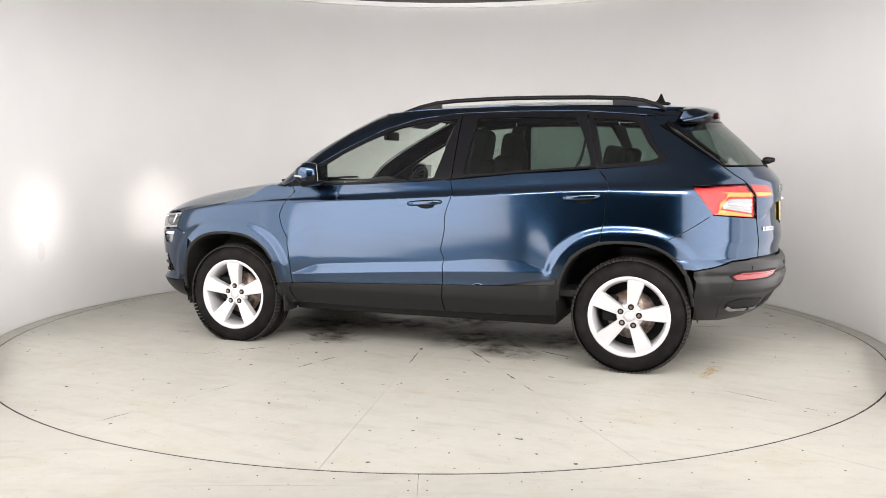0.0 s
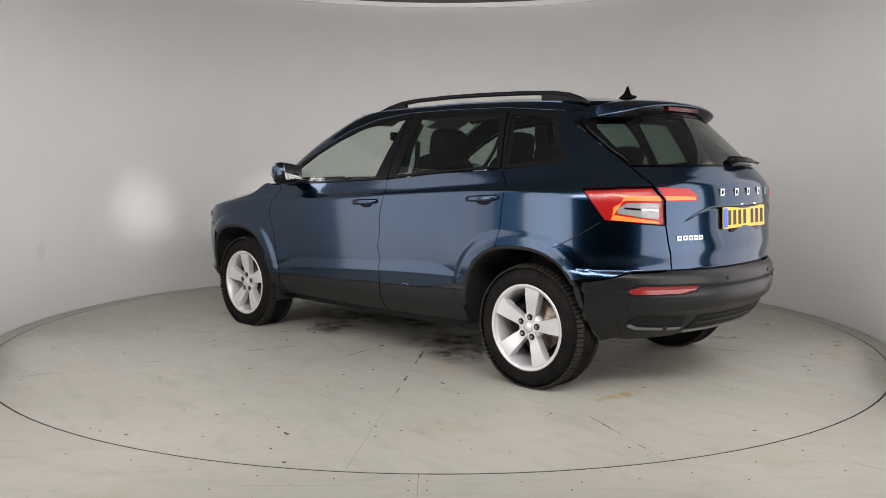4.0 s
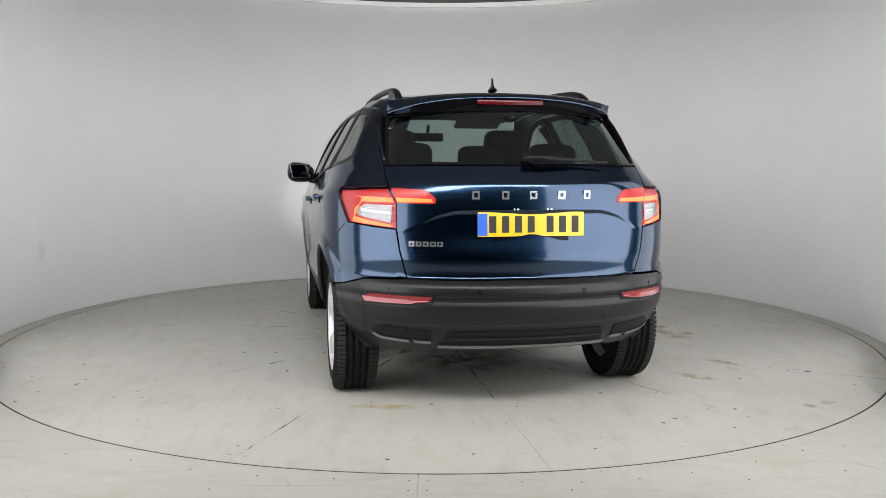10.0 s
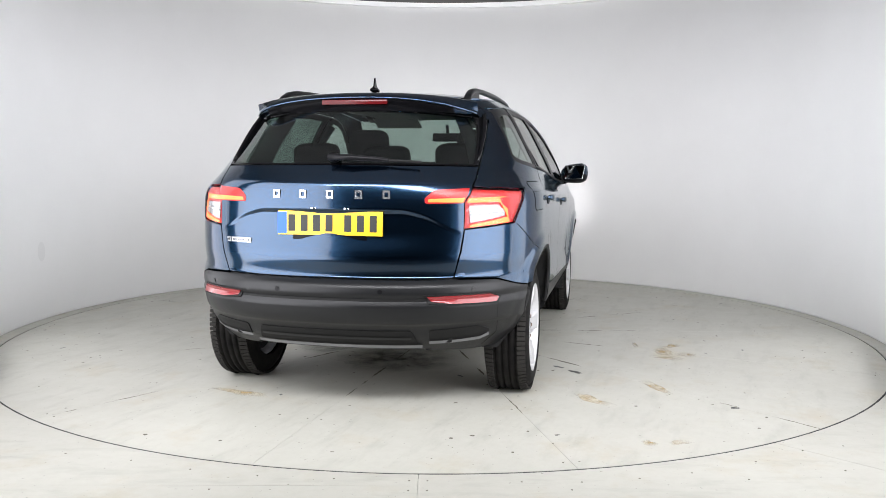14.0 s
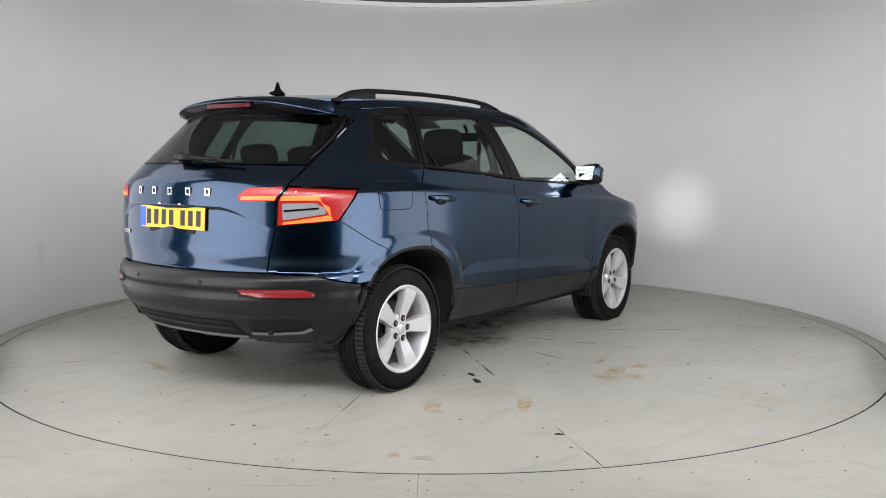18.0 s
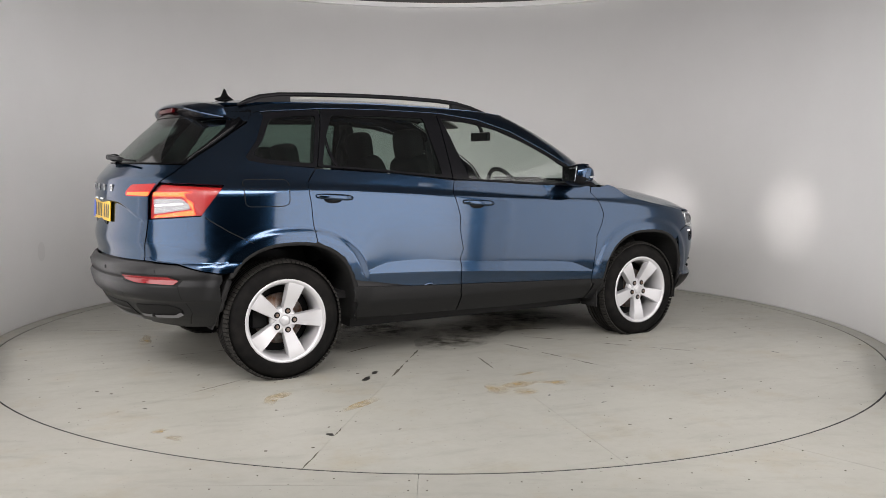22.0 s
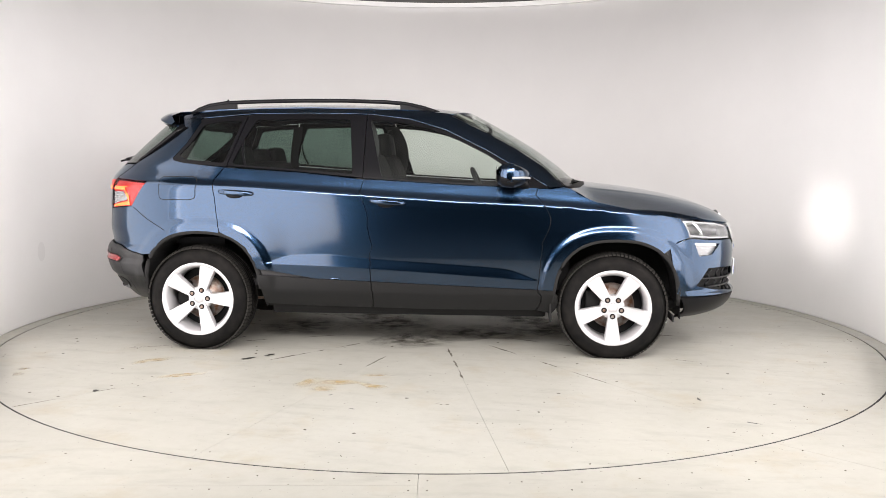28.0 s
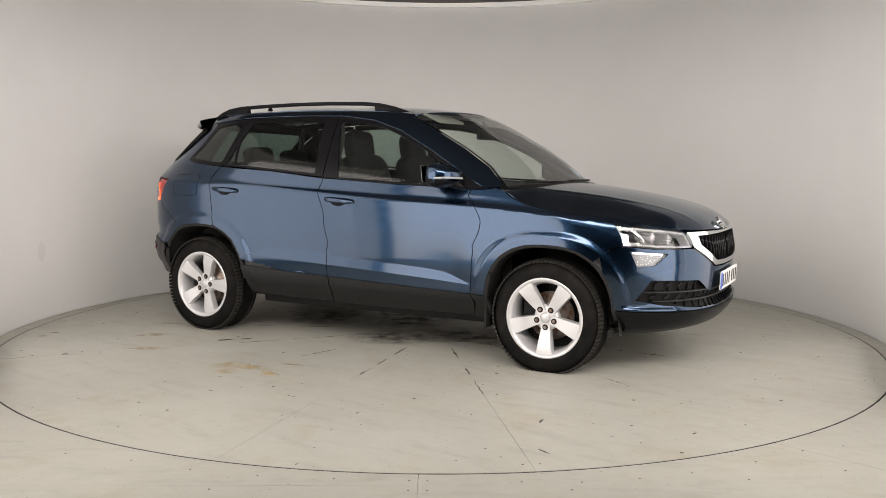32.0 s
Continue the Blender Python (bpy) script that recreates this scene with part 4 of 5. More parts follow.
    for k in range(5):
        a = radians(fwd + 72 * k)
        bm = bmesh.new()
        bmesh.ops.create_cone(bm, segments=6, radius1=0.0115, radius2=0.0095, depth=0.022, cap_ends=True,
                              matrix=Matrix.Translation((0.056 * math.cos(a), 0.083, 0.056 * math.sin(a))) @ Matrix.Rotation(radians(-90), 4, "X"))
        part("wheel_bolt", bm, STEEL, hub, smooth=False)
        # flat black disc paints the shade of the recess round the bolt
        v, f = lathe([(0.0, 0.0), (0.0172, 0.0), (0.0175, 0.001), (0.0, 0.0012)], 20)
        ob = mesh_object("bolt_recess", v, [q[::-1] for q in f], BLACK, hub, False, "dark disc for the bolt recess shade")
        ob.location = (0.056 * math.cos(a), 0.0868, 0.056 * math.sin(a))
    v, f = lathe([(0.0, 0.0905), (0.024, 0.09), (0.0275, 0.087), (0.028, 0.083), (0.033, 0.083), (0.036, 0.078), (0.062, 0.078), (0.075, 0.07), (0.078, 0.04)], 40)
    mesh_object("hub_cap", v, [q[::-1] for q in f], ALLOY, hub, label="round hub centre")
    v, f = lathe([(0.0, 0.004), (0.075, 0.004), (0.08, -0.004), (0.143, -0.004), (0.144, -0.016), (0.07, -0.018)], 48)
    mesh_object("brake_disc", v, [q[::-1] for q in f], STEEL, hub, label="brake disc with surface rust")
    bm = box_bm((0.09, 0.07, 0.15), (0.12, -0.01, 0.03), 0.015)
    part("brake_caliper", bm, BLACK, hub)
    v, f = lathe([(0.0, -0.03), (0.196, -0.05)], 40)
    mesh_object("back_plate", v, f, BLACK, hub, label="dark dust plate")
    return hub


for x in WHEELS:
    for side in (1, -1):
        wheel_at(x, side, {(-1.319, 1): 172, (1.319, 1): 90, (-1.319, -1): 180, (1.319, -1): 126}[(x, side)])


# -- wheel liners
def liner(wheel, side):
    out = [p for p in arch_outline(wheel, 0.012, 20, 0.24 if wheel > 0 else 0.29)]
    verts, faces = [], []
    for y in (0.93, 0.45):
        for x, z in out:
            yy = min(y, float(L.at(L.sx(x, max(z, 0.3)), max(z, 0.3))[1]) - 0.012) if y > 0.5 else y
            verts.append((x, side * yy, z))
    n = len(out)
    faces = [(i, i + 1, n + i + 1, n + i) for i in range(n - 1)]
    faces.append(tuple(range(n, 2 * n)))
    mesh_object("wheel_liner", verts, faces, LINER, car, False, "black felt wheel arch liner")


for x in WHEELS:
    for side in (1, -1):
        liner(x, side)
part("underbody", box_bm((1.78, 1.44, 0.1), (0.02, 0, 0.25), 0.02), BLACK, car, "dark underbody tray")
part("front_tray", box_bm((1.0, 1.2, 0.06), (1.4, 0, 0.28), 0.02), BLACK, car, "dark front undertray")
part("rear_tray", box_bm((1.1, 1.1, 0.06), (-1.42, 0, 0.36), 0.02), BLACK, car, "dark underbody tray")


# -- small helpers for fittings
def strip(name, surf, pts, half, mat, parent, lift=0.0006, mirror=False, label=""):
    """A narrow band laid on a body surface along a line."""
    p = np.array(resample(list(pts), 0.03, False))
    d = np.gradient(p, axis=0)
    d = d / (np.linalg.norm(d, axis=1, keepdims=True) + 1e-9)
    nrm = np.stack([-d[:, 1], d[:, 0]], 1) * half
    a, b = p + nrm, p - nrm
    va = surf.at(a[:, 0], a[:, 1]) + surf.normal(a[:, 0], a[:, 1]) * lift
    vb = surf.at(b[:, 0], b[:, 1]) + surf.normal(b[:, 0], b[:, 1]) * lift
    v = np.concatenate([va, vb])
    n = len(p)
    f = [(i, i + 1, n + i + 1, n + i) for i in range(n - 1)]
    if mirror:
        v = v * np.array([1, -1, 1])
        f = [q[::-1] for q in f]
    return mesh_object(name, v, f, mat, parent, True, label)


def ball(name, centre, size, mat, parent, label="", power=1.0, u=20, v=14):
    bm = bmesh.new()
    bmesh.ops.create_uvsphere(bm, u_segments=u, v_segments=v, radius=1)
    for q in bm.verts:
        q.co = Vector([c + math.copysign(abs(k) ** power, k) * s for k, s, c in zip(q.co, size, centre)])
    return part(name, bm, mat, parent, label)


def disc(name, centre, radius, depth, axis, mat, parent, label="", seg=24):
    bm = bmesh.new()
    turn = {"x": Matrix.Rotation(radians(90), 4, "Y"), "y": Matrix.Rotation(radians(90), 4, "X"), "z": Matrix.Identity(4)}[axis]
    bmesh.ops.create_cone(bm, segments=seg, radius1=radius, radius2=radius * 0.94, depth=depth, cap_ends=True, matrix=Matrix.Translation(centre) @ turn)
    return part(name, bm, mat, parent, label)


# -- inner shell that closes the joints and lines the cabin
inner_side = ([(-1.60, 1.06), (-1.668, 0.62)] + [p for p in arch_outline(-1.319, 0.012, 24) if p[1] > 0.4 and not (p[0] < -1.6 and p[1] < 0.6)] + [(-0.86, 0.27), (0.93, 0.26)]
              + [p for p in arch_outline(1.319, 0.012, 24) if p[1] > 0.4 and p[0] < 1.68] + [(1.70, 0.75), (1.64, 0.85), (1.2, 0.94), (0.9, 1.02), (0.36, 1.045), (-0.65, 1.11), (-1.42, 1.165), (-1.5, 1.17)])
for mirror in (False, True):
    skin("inner_panel", L, L.side(inner_side), DASH, car, res=0.06, lift=-0.02, flange=0, mirror=mirror, label="dark inner door and wing panel")
skin("inner_tail", L, L.tail([(-0.6, 0.62), (0.6, 0.62), (0.64, 0.9), (0.62, 1.12), (-0.62, 1.12), (-0.64, 0.9)]), DASH, tailgate, res=0.06, lift=-0.05, flange=0, label="dark inner tailgate lining")

# -- joints and flap on the flanks
for mirror in (False, True):
    strip("roof_joint", UPPER, UPPER.side([(-1.54, 1.438), (-1.575, 1.483)]), 0.0022, BLACK, car, mirror=mirror)
    strip("panel_joint", L, L.side([(-1.745, 0.886), (-1.63, 0.81), (-1.512, 0.748)]), 0.0022, BLACK, car, mirror=mirror)
flap_outline = fillet([(-1.55, 1.085), (-1.30, 1.085), (-1.305, 0.955), (-1.34, 0.942), (-1.545, 0.942)], 0.03)
skin("flap_joint", L, L.side(flap_outline), BLACK, car, lift=0.0006, flange=0, gap=-0.0025, mirror=True)
skin("fuel_flap", L, L.side(flap_outline), PAINT, car, lines=CREASES, lift=0.0016, flange=0.002, mirror=True, label="blue fuel filler flap")
# black lips of the wheel openings
for wheel, zl in ((-1.319, 0.3), (1.319, 0.22)):
    line = [p for p in arch_outline(wheel, -0.004, 40) if p[1] > zl + 0.05]
    for mirror in (False, True):
        pts = L.side(line)
        p3 = L.at(np.array([p[0] for p in pts]), np.array([p[1] for p in pts])) * np.array([1, -1 if mirror else 1, 1])
        p3 = p3 - np.array([0, -0.012 if mirror else 0.012, 0])
        tube("arch_lip", p3.tolist(), 0.011, 0.014, LINER, car, "thin black wheel arch lip", 8)

# -- tail lamps
def tail_lamp(mirror):
    lamp = skin("tail_lamp", L, L.tail([(0.614, 0.873), (0.70, 0.881), (0.78, 0.891)]) + L.side([(-1.763, 0.895), (-1.65, 1.052), (-1.75, 1.055)]) + L.tail([(0.755, 1.059), (0.643, 1.063), (0.616, 1.0)]),
                LAMP_RED, car, res=0.03, lift=-0.014, flange=0, mirror=mirror, label="lit red tail lamp with clear reversing light")
    skin("light_guide", L, L.tail([(0.622, 0.992), (0.755, 0.994), (0.79, 0.96), (0.792, 0.93), (0.795, 0.926), (0.64, 0.893), (0.632, 0.878), (0.80, 0.897)])
         + L.side([(-1.79, 0.908), (-1.825, 0.97), (-1.838, 1.012)]) + L.tail([(0.785, 1.022), (0.628, 1.018)]), LAMP_GLOW, lamp, res=0.02, lift=-0.007, flange=0.004, mirror=mirror, label="glowing orange-red light guide")
    skin("reversing_light", L, L.tail([(0.636, 0.898), (0.782, 0.928), (0.782, 0.955), (0.75, 0.985), (0.63, 0.982)]), LAMP_WHITE, lamp, res=0.02, lift=-0.009, flange=0.003, mirror=mirror, label="clear reversing light")
    strip("reflector_rib", L, L.tail([(0.64, 0.945), (0.76, 0.957)]), 0.004, CHROME, lamp, -0.005, mirror)
    skin("lens", L, L.tail([(0.614, 0.873), (0.70, 0.881), (0.78, 0.891)]) + L.side([(-1.763, 0.895), (-1.65, 1.052), (-1.75, 1.055)]) + L.tail([(0.755, 1.059), (0.643, 1.063), (0.616, 1.0)]),
         LENS, lamp, res=0.03, lift=0.001, flange=0.01, mirror=mirror, label="clear lamp cover")
    inner = skin("tail_lamp_inner", L, L.tail(fillet([(0.606, 0.99), (0.631, 1.062), (0.48, 1.054), (0.436, 1.016), (0.44, 0.988)], 0.012)), LAMP_RED, tailgate, res=0.03, lift=0.002, flange=0.006, mirror=mirror, label="red inner tail lamp")
    skin("light_guide", L, L.tail([(0.604, 0.993), (0.612, 1.018), (0.455, 1.013), (0.45, 0.995)]), LAMP_GLOW, inner, res=0.02, lift=0.004, flange=0.002, mirror=mirror, label="glowing orange-red light guide")


both(tail_lamp)


# -- plates: dark bars stand for the characters
def number_plate(parent, x, z, ground, mat_label, out, tilt):
    holder = part("number_plate", box_bm((0.008, 0.51, 0.112), (0, 0, 0), 0.003), ground, parent, mat_label)
    holder.matrix_basis = pose(x, 0, z, 0, tilt, 0)
    part("plate_band", box_bm((0.001, 0.046, 0.1), (out * 0.0046, -out * 0.233 if out > 0 else 0.233, 0)), PLATE_BLUE, holder, "blue edge band")
    y = 0.185
    for i in range(7):
        part("plate_mark", box_bm((0.001, 0.034, 0.076), (out * 0.0046, -out * y if out > 0 else y, 0), 0.0), INK, holder, "plain dark bar", smooth=False)
        y -= 0.061 + (0.03 if i == 3 else 0)
    return holder


number_plate(tailgate, -2.121, 0.897, YELLOW, "yellow reflective number plate", -1, 3)
plate_under = part("plate_holder", box_bm((0.012, 0.36, 0.022), (-2.122, 0, 0.832), 0.003), GLOSS, tailgate, "black plate holder edge")
for y in (0.075, -0.085):
    disc("plate_lamp", (-2.13, y, 0.966), 0.016, 0.006, "z", CHROME, tailgate, "small plate lamp", 14)
# black grip that also draws the lip's shadow line above the plate
skin("gate_grip", L, L.tail([(-0.33, 0.945), (0.33, 0.945), (0.33, 0.962), (-0.33, 0.962)]), GLOSS, tailgate, res=0.04, lift=-0.002, flange=0.004, label="black grip strip and shadow line under the lip")
# raised chrome marks for the maker's letters and the model badge, as plain open frames
def frame_bm(depth, wide, high, bar):
    bm = bmesh.new()
    for sy, sz, y, z in ((wide, bar, 0, (high - bar) / 2), (wide, bar, 0, -(high - bar) / 2), (bar, high - 2 * bar, (wide - bar) / 2, 0), (bar, high - 2 * bar, -(wide - bar) / 2, 0)):
        bmesh.ops.create_cube(bm, size=1, matrix=Matrix.Translation((0, y, z)) @ Matrix.Diagonal((depth, sy, sz, 1)))
    return bm


for i, y in enumerate((0.262, 0.127, -0.005, -0.142, -0.27)):
    s = math.copysign(float(L.sy(abs(y), 1.03)), y)
    c = L.at(s, 1.03)
    nrm = L.normal(s, 1.03)
    b = part("badge_mark", frame_bm(0.006, 0.034, 0.038, 0.0085), BADGE, tailgate, "small chrome mark")
    b.matrix_basis = Matrix.Translation(c + nrm * 0.002) @ Matrix.Rotation(math.atan2(-nrm[1], -nrm[0]), 4, "Z")
for i in range(5):
    y = 0.545 - i * 0.031
    s = float(L.sy(y, 0.807))
    c, nrm = L.at(s, 0.807), L.normal(s, 0.807)
    b = part("model_mark", frame_bm(0.005, 0.026, 0.022, 0.006), BADGE, tailgate, "small chrome mark")
    b.matrix_basis = Matrix.Translation(c + nrm * 0.002) @ Matrix.Rotation(math.atan2(-nrm[1], -nrm[0]), 4, "Z")
# rear wiper
wiper = ball("rear_wiper", (-2.045, 0.0, 1.197), (0.03, 0.026, 0.022), TRIM, tailgate, "black rear wiper", 0.8)
tube("wiper_arm", [(-2.07, 0.02, 1.2), (-2.075, -0.08, 1.199), (-2.058, -0.2, 1.192), (-2.045, -0.26, 1.187)], [0.02, 0.018, 0.013, 0.008], [0.016, 0.014, 0.011, 0.008], TRIM, wiper)
tube("wiper_blade", [(-2.05, -0.22, 1.188), (-2.035, -0.32, 1.183), (-2.01, -0.41, 1.179)], 0.006, 0.006, BLACK, wiper)

# -- spoiler, brake light, aerial
def spoiler():
    """Top skin that carries on the roof and falls away at its ends; the dark face hangs under its rear edge."""
    ys = np.linspace(-0.592, 0.592, 49)
    top_v, low_v, rows = [], [], []
    for y in ys:
        v = abs(y) / 0.592
        tip = -1.75 + 0.05 * v**2 + 0.13 * v**8
        ztop = float(ROOF.at(-1.57, y)[2]) - 0.008 * v**6
        drop = 0.034 + 0.02 * v**3
        m = (-1.565 + tip) / 2
        top_v += [(x, float(y), z) for x, z in ((-1.562, ztop + 0.0005), ((m - 1.565) / 2, ztop - 0.002), (m, ztop - 0.006), (tip + 0.02, ztop - drop + 0.013), (tip + 0.004, ztop - drop + 0.003), (tip, ztop - drop - 0.003), (tip + 0.004, ztop - drop - 0.008), (tip + 0.014, ztop - drop - 0.0085))]
        low_v += [(x, float(y), z) for x, z in ((tip + 0.013, ztop - drop - 0.008), (tip + 0.03, ztop - drop - 0.05 * (1 - 0.8 * v**4)), (tip + 0.05, ztop - drop - 0.058 * (1 - 0.8 * v**4)), (max(m, tip) + 0.05, ztop - 0.075), (-1.56, ztop - 0.06))]

    def band(verts, k):
        n = len(verts) // k
        return [(i * k + p, i * k + p + 1, (i + 1) * k + p + 1, (i + 1) * k + p) for i in range(n - 1) for p in range(k - 1)]

    body = mesh_object("spoiler", top_v, band(top_v, 8), PAINT, tailgate, True, "blue roof spoiler")
    cut = 5 * 5
    mesh_object("spoiler_face", low_v[cut - 5:5 - cut], band(low_v[cut - 5:5 - cut], 5), GLOSS, body, True, "gloss black underside of the spoiler")
    for piece in (low_v[:cut], low_v[-cut:]):
        mesh_object("spoiler_flank", piece, band(piece, 5), PAINT, body, True, "blue end of the spoiler")
    return body


sp = spoiler()
for mirror in (False, True):
    skin("spoiler_side", UPPER, UPPER.tail([(0.54, 1.494), (0.578, 1.477), (0.613, 1.441), (0.631, 1.402)]) + UPPER.side([(-1.547, 1.434), (-1.562, 1.485)]), PAINT, sp, res=0.02, mirror=mirror, label="blue spoiler flank")
for mirror in (False, True):
    pts = UPPER.tail([(0.636, 1.185), (0.633, 1.24), (0.628, 1.3), (0.62, 1.36), (0.606, 1.41)])
    at = np.array(pts)
    p3 = (UPPER.at(at[:, 0], at[:, 1]) + UPPER.normal(at[:, 0], at[:, 1]) * np.array([[0.001], [0.004], [0.007], [0.009], [0.009]])) * np.array([1, -1 if mirror else 1, 1])
    tube("window_fin", p3.tolist(), [0.006, 0.009, 0.012, 0.013, 0.012], [0.006, 0.01, 0.014, 0.016, 0.016], GLOSS, tailgate, "gloss black fin beside the rear glass", 10)
bl = part("brake_light", box_bm((0.02, 0.34, 0.024), (-1.738, 0, float(ROOF.at(-1.57, 0.0)[2]) - 0.06), 0.006), RED_DARK, sp, "dark red high brake light")
fin_base = ball("aerial", (-1.385, 0, 1.565), (0.06, 0.022, 0.014), GLOSS, car, "black roof aerial fin", 1.0)
bm = bmesh.new()
prof = [(-1.335, 1.57), (-1.36, 1.59), (-1.378, 1.628), (-1.386, 1.63), (-1.402, 1.59), (-1.415, 1.57)]
for y in (0.009, -0.009):
    bm.faces.new([bm.verts.new((x, y * (1.0 if z < 1.58 else 0.35), z)) for x, z in prof])
bm.verts.ensure_lookup_table()
n = len(prof)
for i in range(n):
    j = (i + 1) % n
    bm.faces.new((bm.verts[i], bm.verts[j], bm.verts[n + j], bm.verts[n + i]))
bmesh.ops.recalc_face_normals(bm, faces=bm.faces[:])
part("fin", bm, GLOSS, fin_base)

# -- roof rails
RAIL = [(-1.46, 1.512), (-1.40, 1.54), (-1.33, 1.566), (-1.22, 1.583), (-1.0, 1.594), (-0.7, 1.602), (-0.42, 1.604), (-0.15, 1.598), (-0.02, 1.588), (0.1, 1.563), (0.2, 1.532), (0.28, 1.503)]
for side in (1, -1):
    rail = tube("roof_rail", [(x, side * (0.515 + 0.0 * x), z - 0.012) for x, z in RAIL], 0.019, [0.008, 0.014] + [0.013] * 8 + [0.012, 0.006], TRIM, car, "black roof rail", 12)
    for x0, x1, low in ((-1.42, -1.15, 0), (-0.05, 0.2, 1)):
        xs = np.linspace(x0, x1, 8)
        v, f = [], []
        for x in xs:
            zt = float(np.interp(x, [p[0] for p in RAIL], [p[1] for p in RAIL])) - 0.016
            zb = float(ROOF.at(x, 0.515)[2]) - 0.006
            for yy, zz in ((0.502, zb), (0.502, zt), (0.53, zt), (0.53, zb)):
                v.append((float(x), side * yy, zz))
        for i in range(7):
            for p in range(4):
                a, b = i * 4 + p, i * 4 + (p + 1) % 4
                f.append((a, b, b + 4, a + 4))
        f += [(3, 2, 1, 0), (28, 29, 30, 31)]
        mesh_object("rail_foot", v, f, TRIM, rail, False, "black rail foot")


# -- door mirrors
def door_mirror(side):
    bm = bmesh.new()
    bmesh.ops.create_uvsphere(bm, u_segments=28, v_segments=18, radius=1)

    def form(v):
        x, y, z = v
        px, py, pz = (math.copysign(abs(c) ** 0.7, c) for c in (x, y, z))
        out = (py + 1) / 2
        wx = 0.112 * (1 - 0.25 * max(0, out - 0.4))
        return Vector((0.70 + px * wx - 0.045 * out * (1 if px > 0 else 0), side * (0.945 + py * 0.1), 1.124 + pz * (0.08 - 0.014 * (1 - out)) * (1 - 0.34 * max(0.0, px)) - 0.012 * (1 - out)))

    cap = bm
    for v in cap.verts:
        v.co = form(v.co)
    body = part("door_mirror", cap, PAINT, car, "blue door mirror with black base")
    low = bmesh.new()
    bmesh.ops.create_uvsphere(low, u_segments=28, v_segments=18, radius=1.012)
    bmesh.ops.bisect_plane(low, geom=low.verts[:] + low.edges[:] + low.faces[:], plane_co=(0, 0, -0.22), plane_no=(0.25, 0, 1), clear_outer=True)
    for v in low.verts:
        v.co = form(v.co)
        v.co.z -= 0.002
    part("mirror_base", low, TRIM, body, "black lower shell")
    band = [form(Vector((math.cos(a), math.sin(a), -0.16)).normalized() * 1.02) for a in np.linspace(-0.55, 1.35, 12)]
    tube("indicator", band, 0.003, 0.006, LAMP_PALE, body, "pale indicator strip", 8)
    bm = box_bm((0.004, 0.14, 0.1), (0.592, side * 0.95, 1.126), 0.002)
    for v in bm.verts:
        v.co.y = side * (0.945 + (side * v.co.y - 0.945) * (1 - 0.16 * (1.13 - v.co.z) / 0.06 * (1 if side * v.co.y > 0.945 else 0)))
    part("mirror_glass", bm, MIRROR, body, "mirror glass", smooth=False)
    tube("mirror_stalk", [(0.76, side * 0.80, 1.035), (0.75, side * 0.86, 1.05), (0.73, side * 0.91, 1.085)], [0.05, 0.045, 0.05], [0.022, 0.018, 0.02], TRIM, body, "black stalk", 12)


for side in (1, -1):
    door_mirror(side)

# -- rear bumper fittings
def bumper_bits(mirror):
    skin("reflector", L, L.tail(fillet([(0.475, 0.54), (0.455, 0.572), (0.725, 0.572), (0.756, 0.552), (0.748, 0.528), (0.56, 0.53)], 0.008)), RED_REFLECTOR, car, res=0.018, lift=0.008, flange=0.01, mirror=mirror, label="red rear reflector")
    skin("reflector_bed", L, L.tail([(0.46, 0.534), (0.44, 0.578), (0.73, 0.578), (0.766, 0.553), (0.754, 0.521), (0.56, 0.524)]), BLACK, car, res=0.018, lift=0.004, flange=0.006, mirror=mirror)
    skin("vent", L, L.tail(fillet([(0.445, 0.338), (0.45, 0.404), (0.67, 0.416), (0.715, 0.39), (0.68, 0.345)], 0.02)), BLACK, car, res=0.018, lift=0.004, flange=0.006, mirror=mirror, label="dark corner vent")
    strip("vent_trim", L, L.tail([(0.445, 0.344), (0.55, 0.345), (0.66, 0.352), (0.70, 0.37)]), 0.008, PLASTIC_PALE, car, 0.009, mirror, "grey vent trim")
    for y, z in ((0.25, 0.592), (0.655, 0.594)):
        s = float(L.sy(y, z))
        c, nrm = L.at(s, z), L.normal(s, z)
        d = disc("sensor", (0, 0, 0), 0.011, 0.004, "x", TRIM if y < 0.5 else PLASTIC, car, "small round parking sensor", 16)
        d.matrix_basis = Matrix.Translation((c + nrm * 0.001) * np.array([1, -1 if mirror else 1, 1])) @ Matrix.Rotation(math.atan2(-nrm[1] * (-1 if mirror else 1), -nrm[0]), 4, "Z")
    # black strip painting the shade line of the corner fold
    strip("bumper_fold", L, L.tail([(0.756, 0.53)]) + L.side([(-1.86, 0.45), (-1.80, 0.37), (-1.79, 0.30)]), 0.0025, BLACK, car, 0.0008, mirror)


both(bumper_bits)
strip("bumper_slot", L, L.tail([(-0.45, 0.553), (0.45, 0.553)]), 0.006, BLACK, car, 0.003, False, "dark slot across the bumper")
skin("diffuser_grille", L, L.tail(fillet([(-0.40, 0.328), (0.40, 0.328), (0.375, 0.404), (-0.375, 0.404)], 0.015)), BLACK, car, res=0.018, lift=0.004, flange=0.006, label="black lower grille")
strip("diffuser_bar", L, L.tail([(-0.37, 0.366), (0.37, 0.366)]), 0.006, PLASTIC, car, 0.008, False, "grey grille bar")
strip("diffuser_trim", L, L.tail([(-0.41, 0.322), (0.41, 0.322)]), 0.008, PLASTIC_PALE, car, 0.009, False, "grey diffuser edge")
skin("tow_cover", L, L.tail(fillet([(-0.365, 0.425), (-0.425, 0.425), (-0.425, 0.468), (-0.365, 0.468)], 0.006)), PLASTIC, car, res=0.03, lift=0.0012, flange=0.003, label="square towing eye cover")

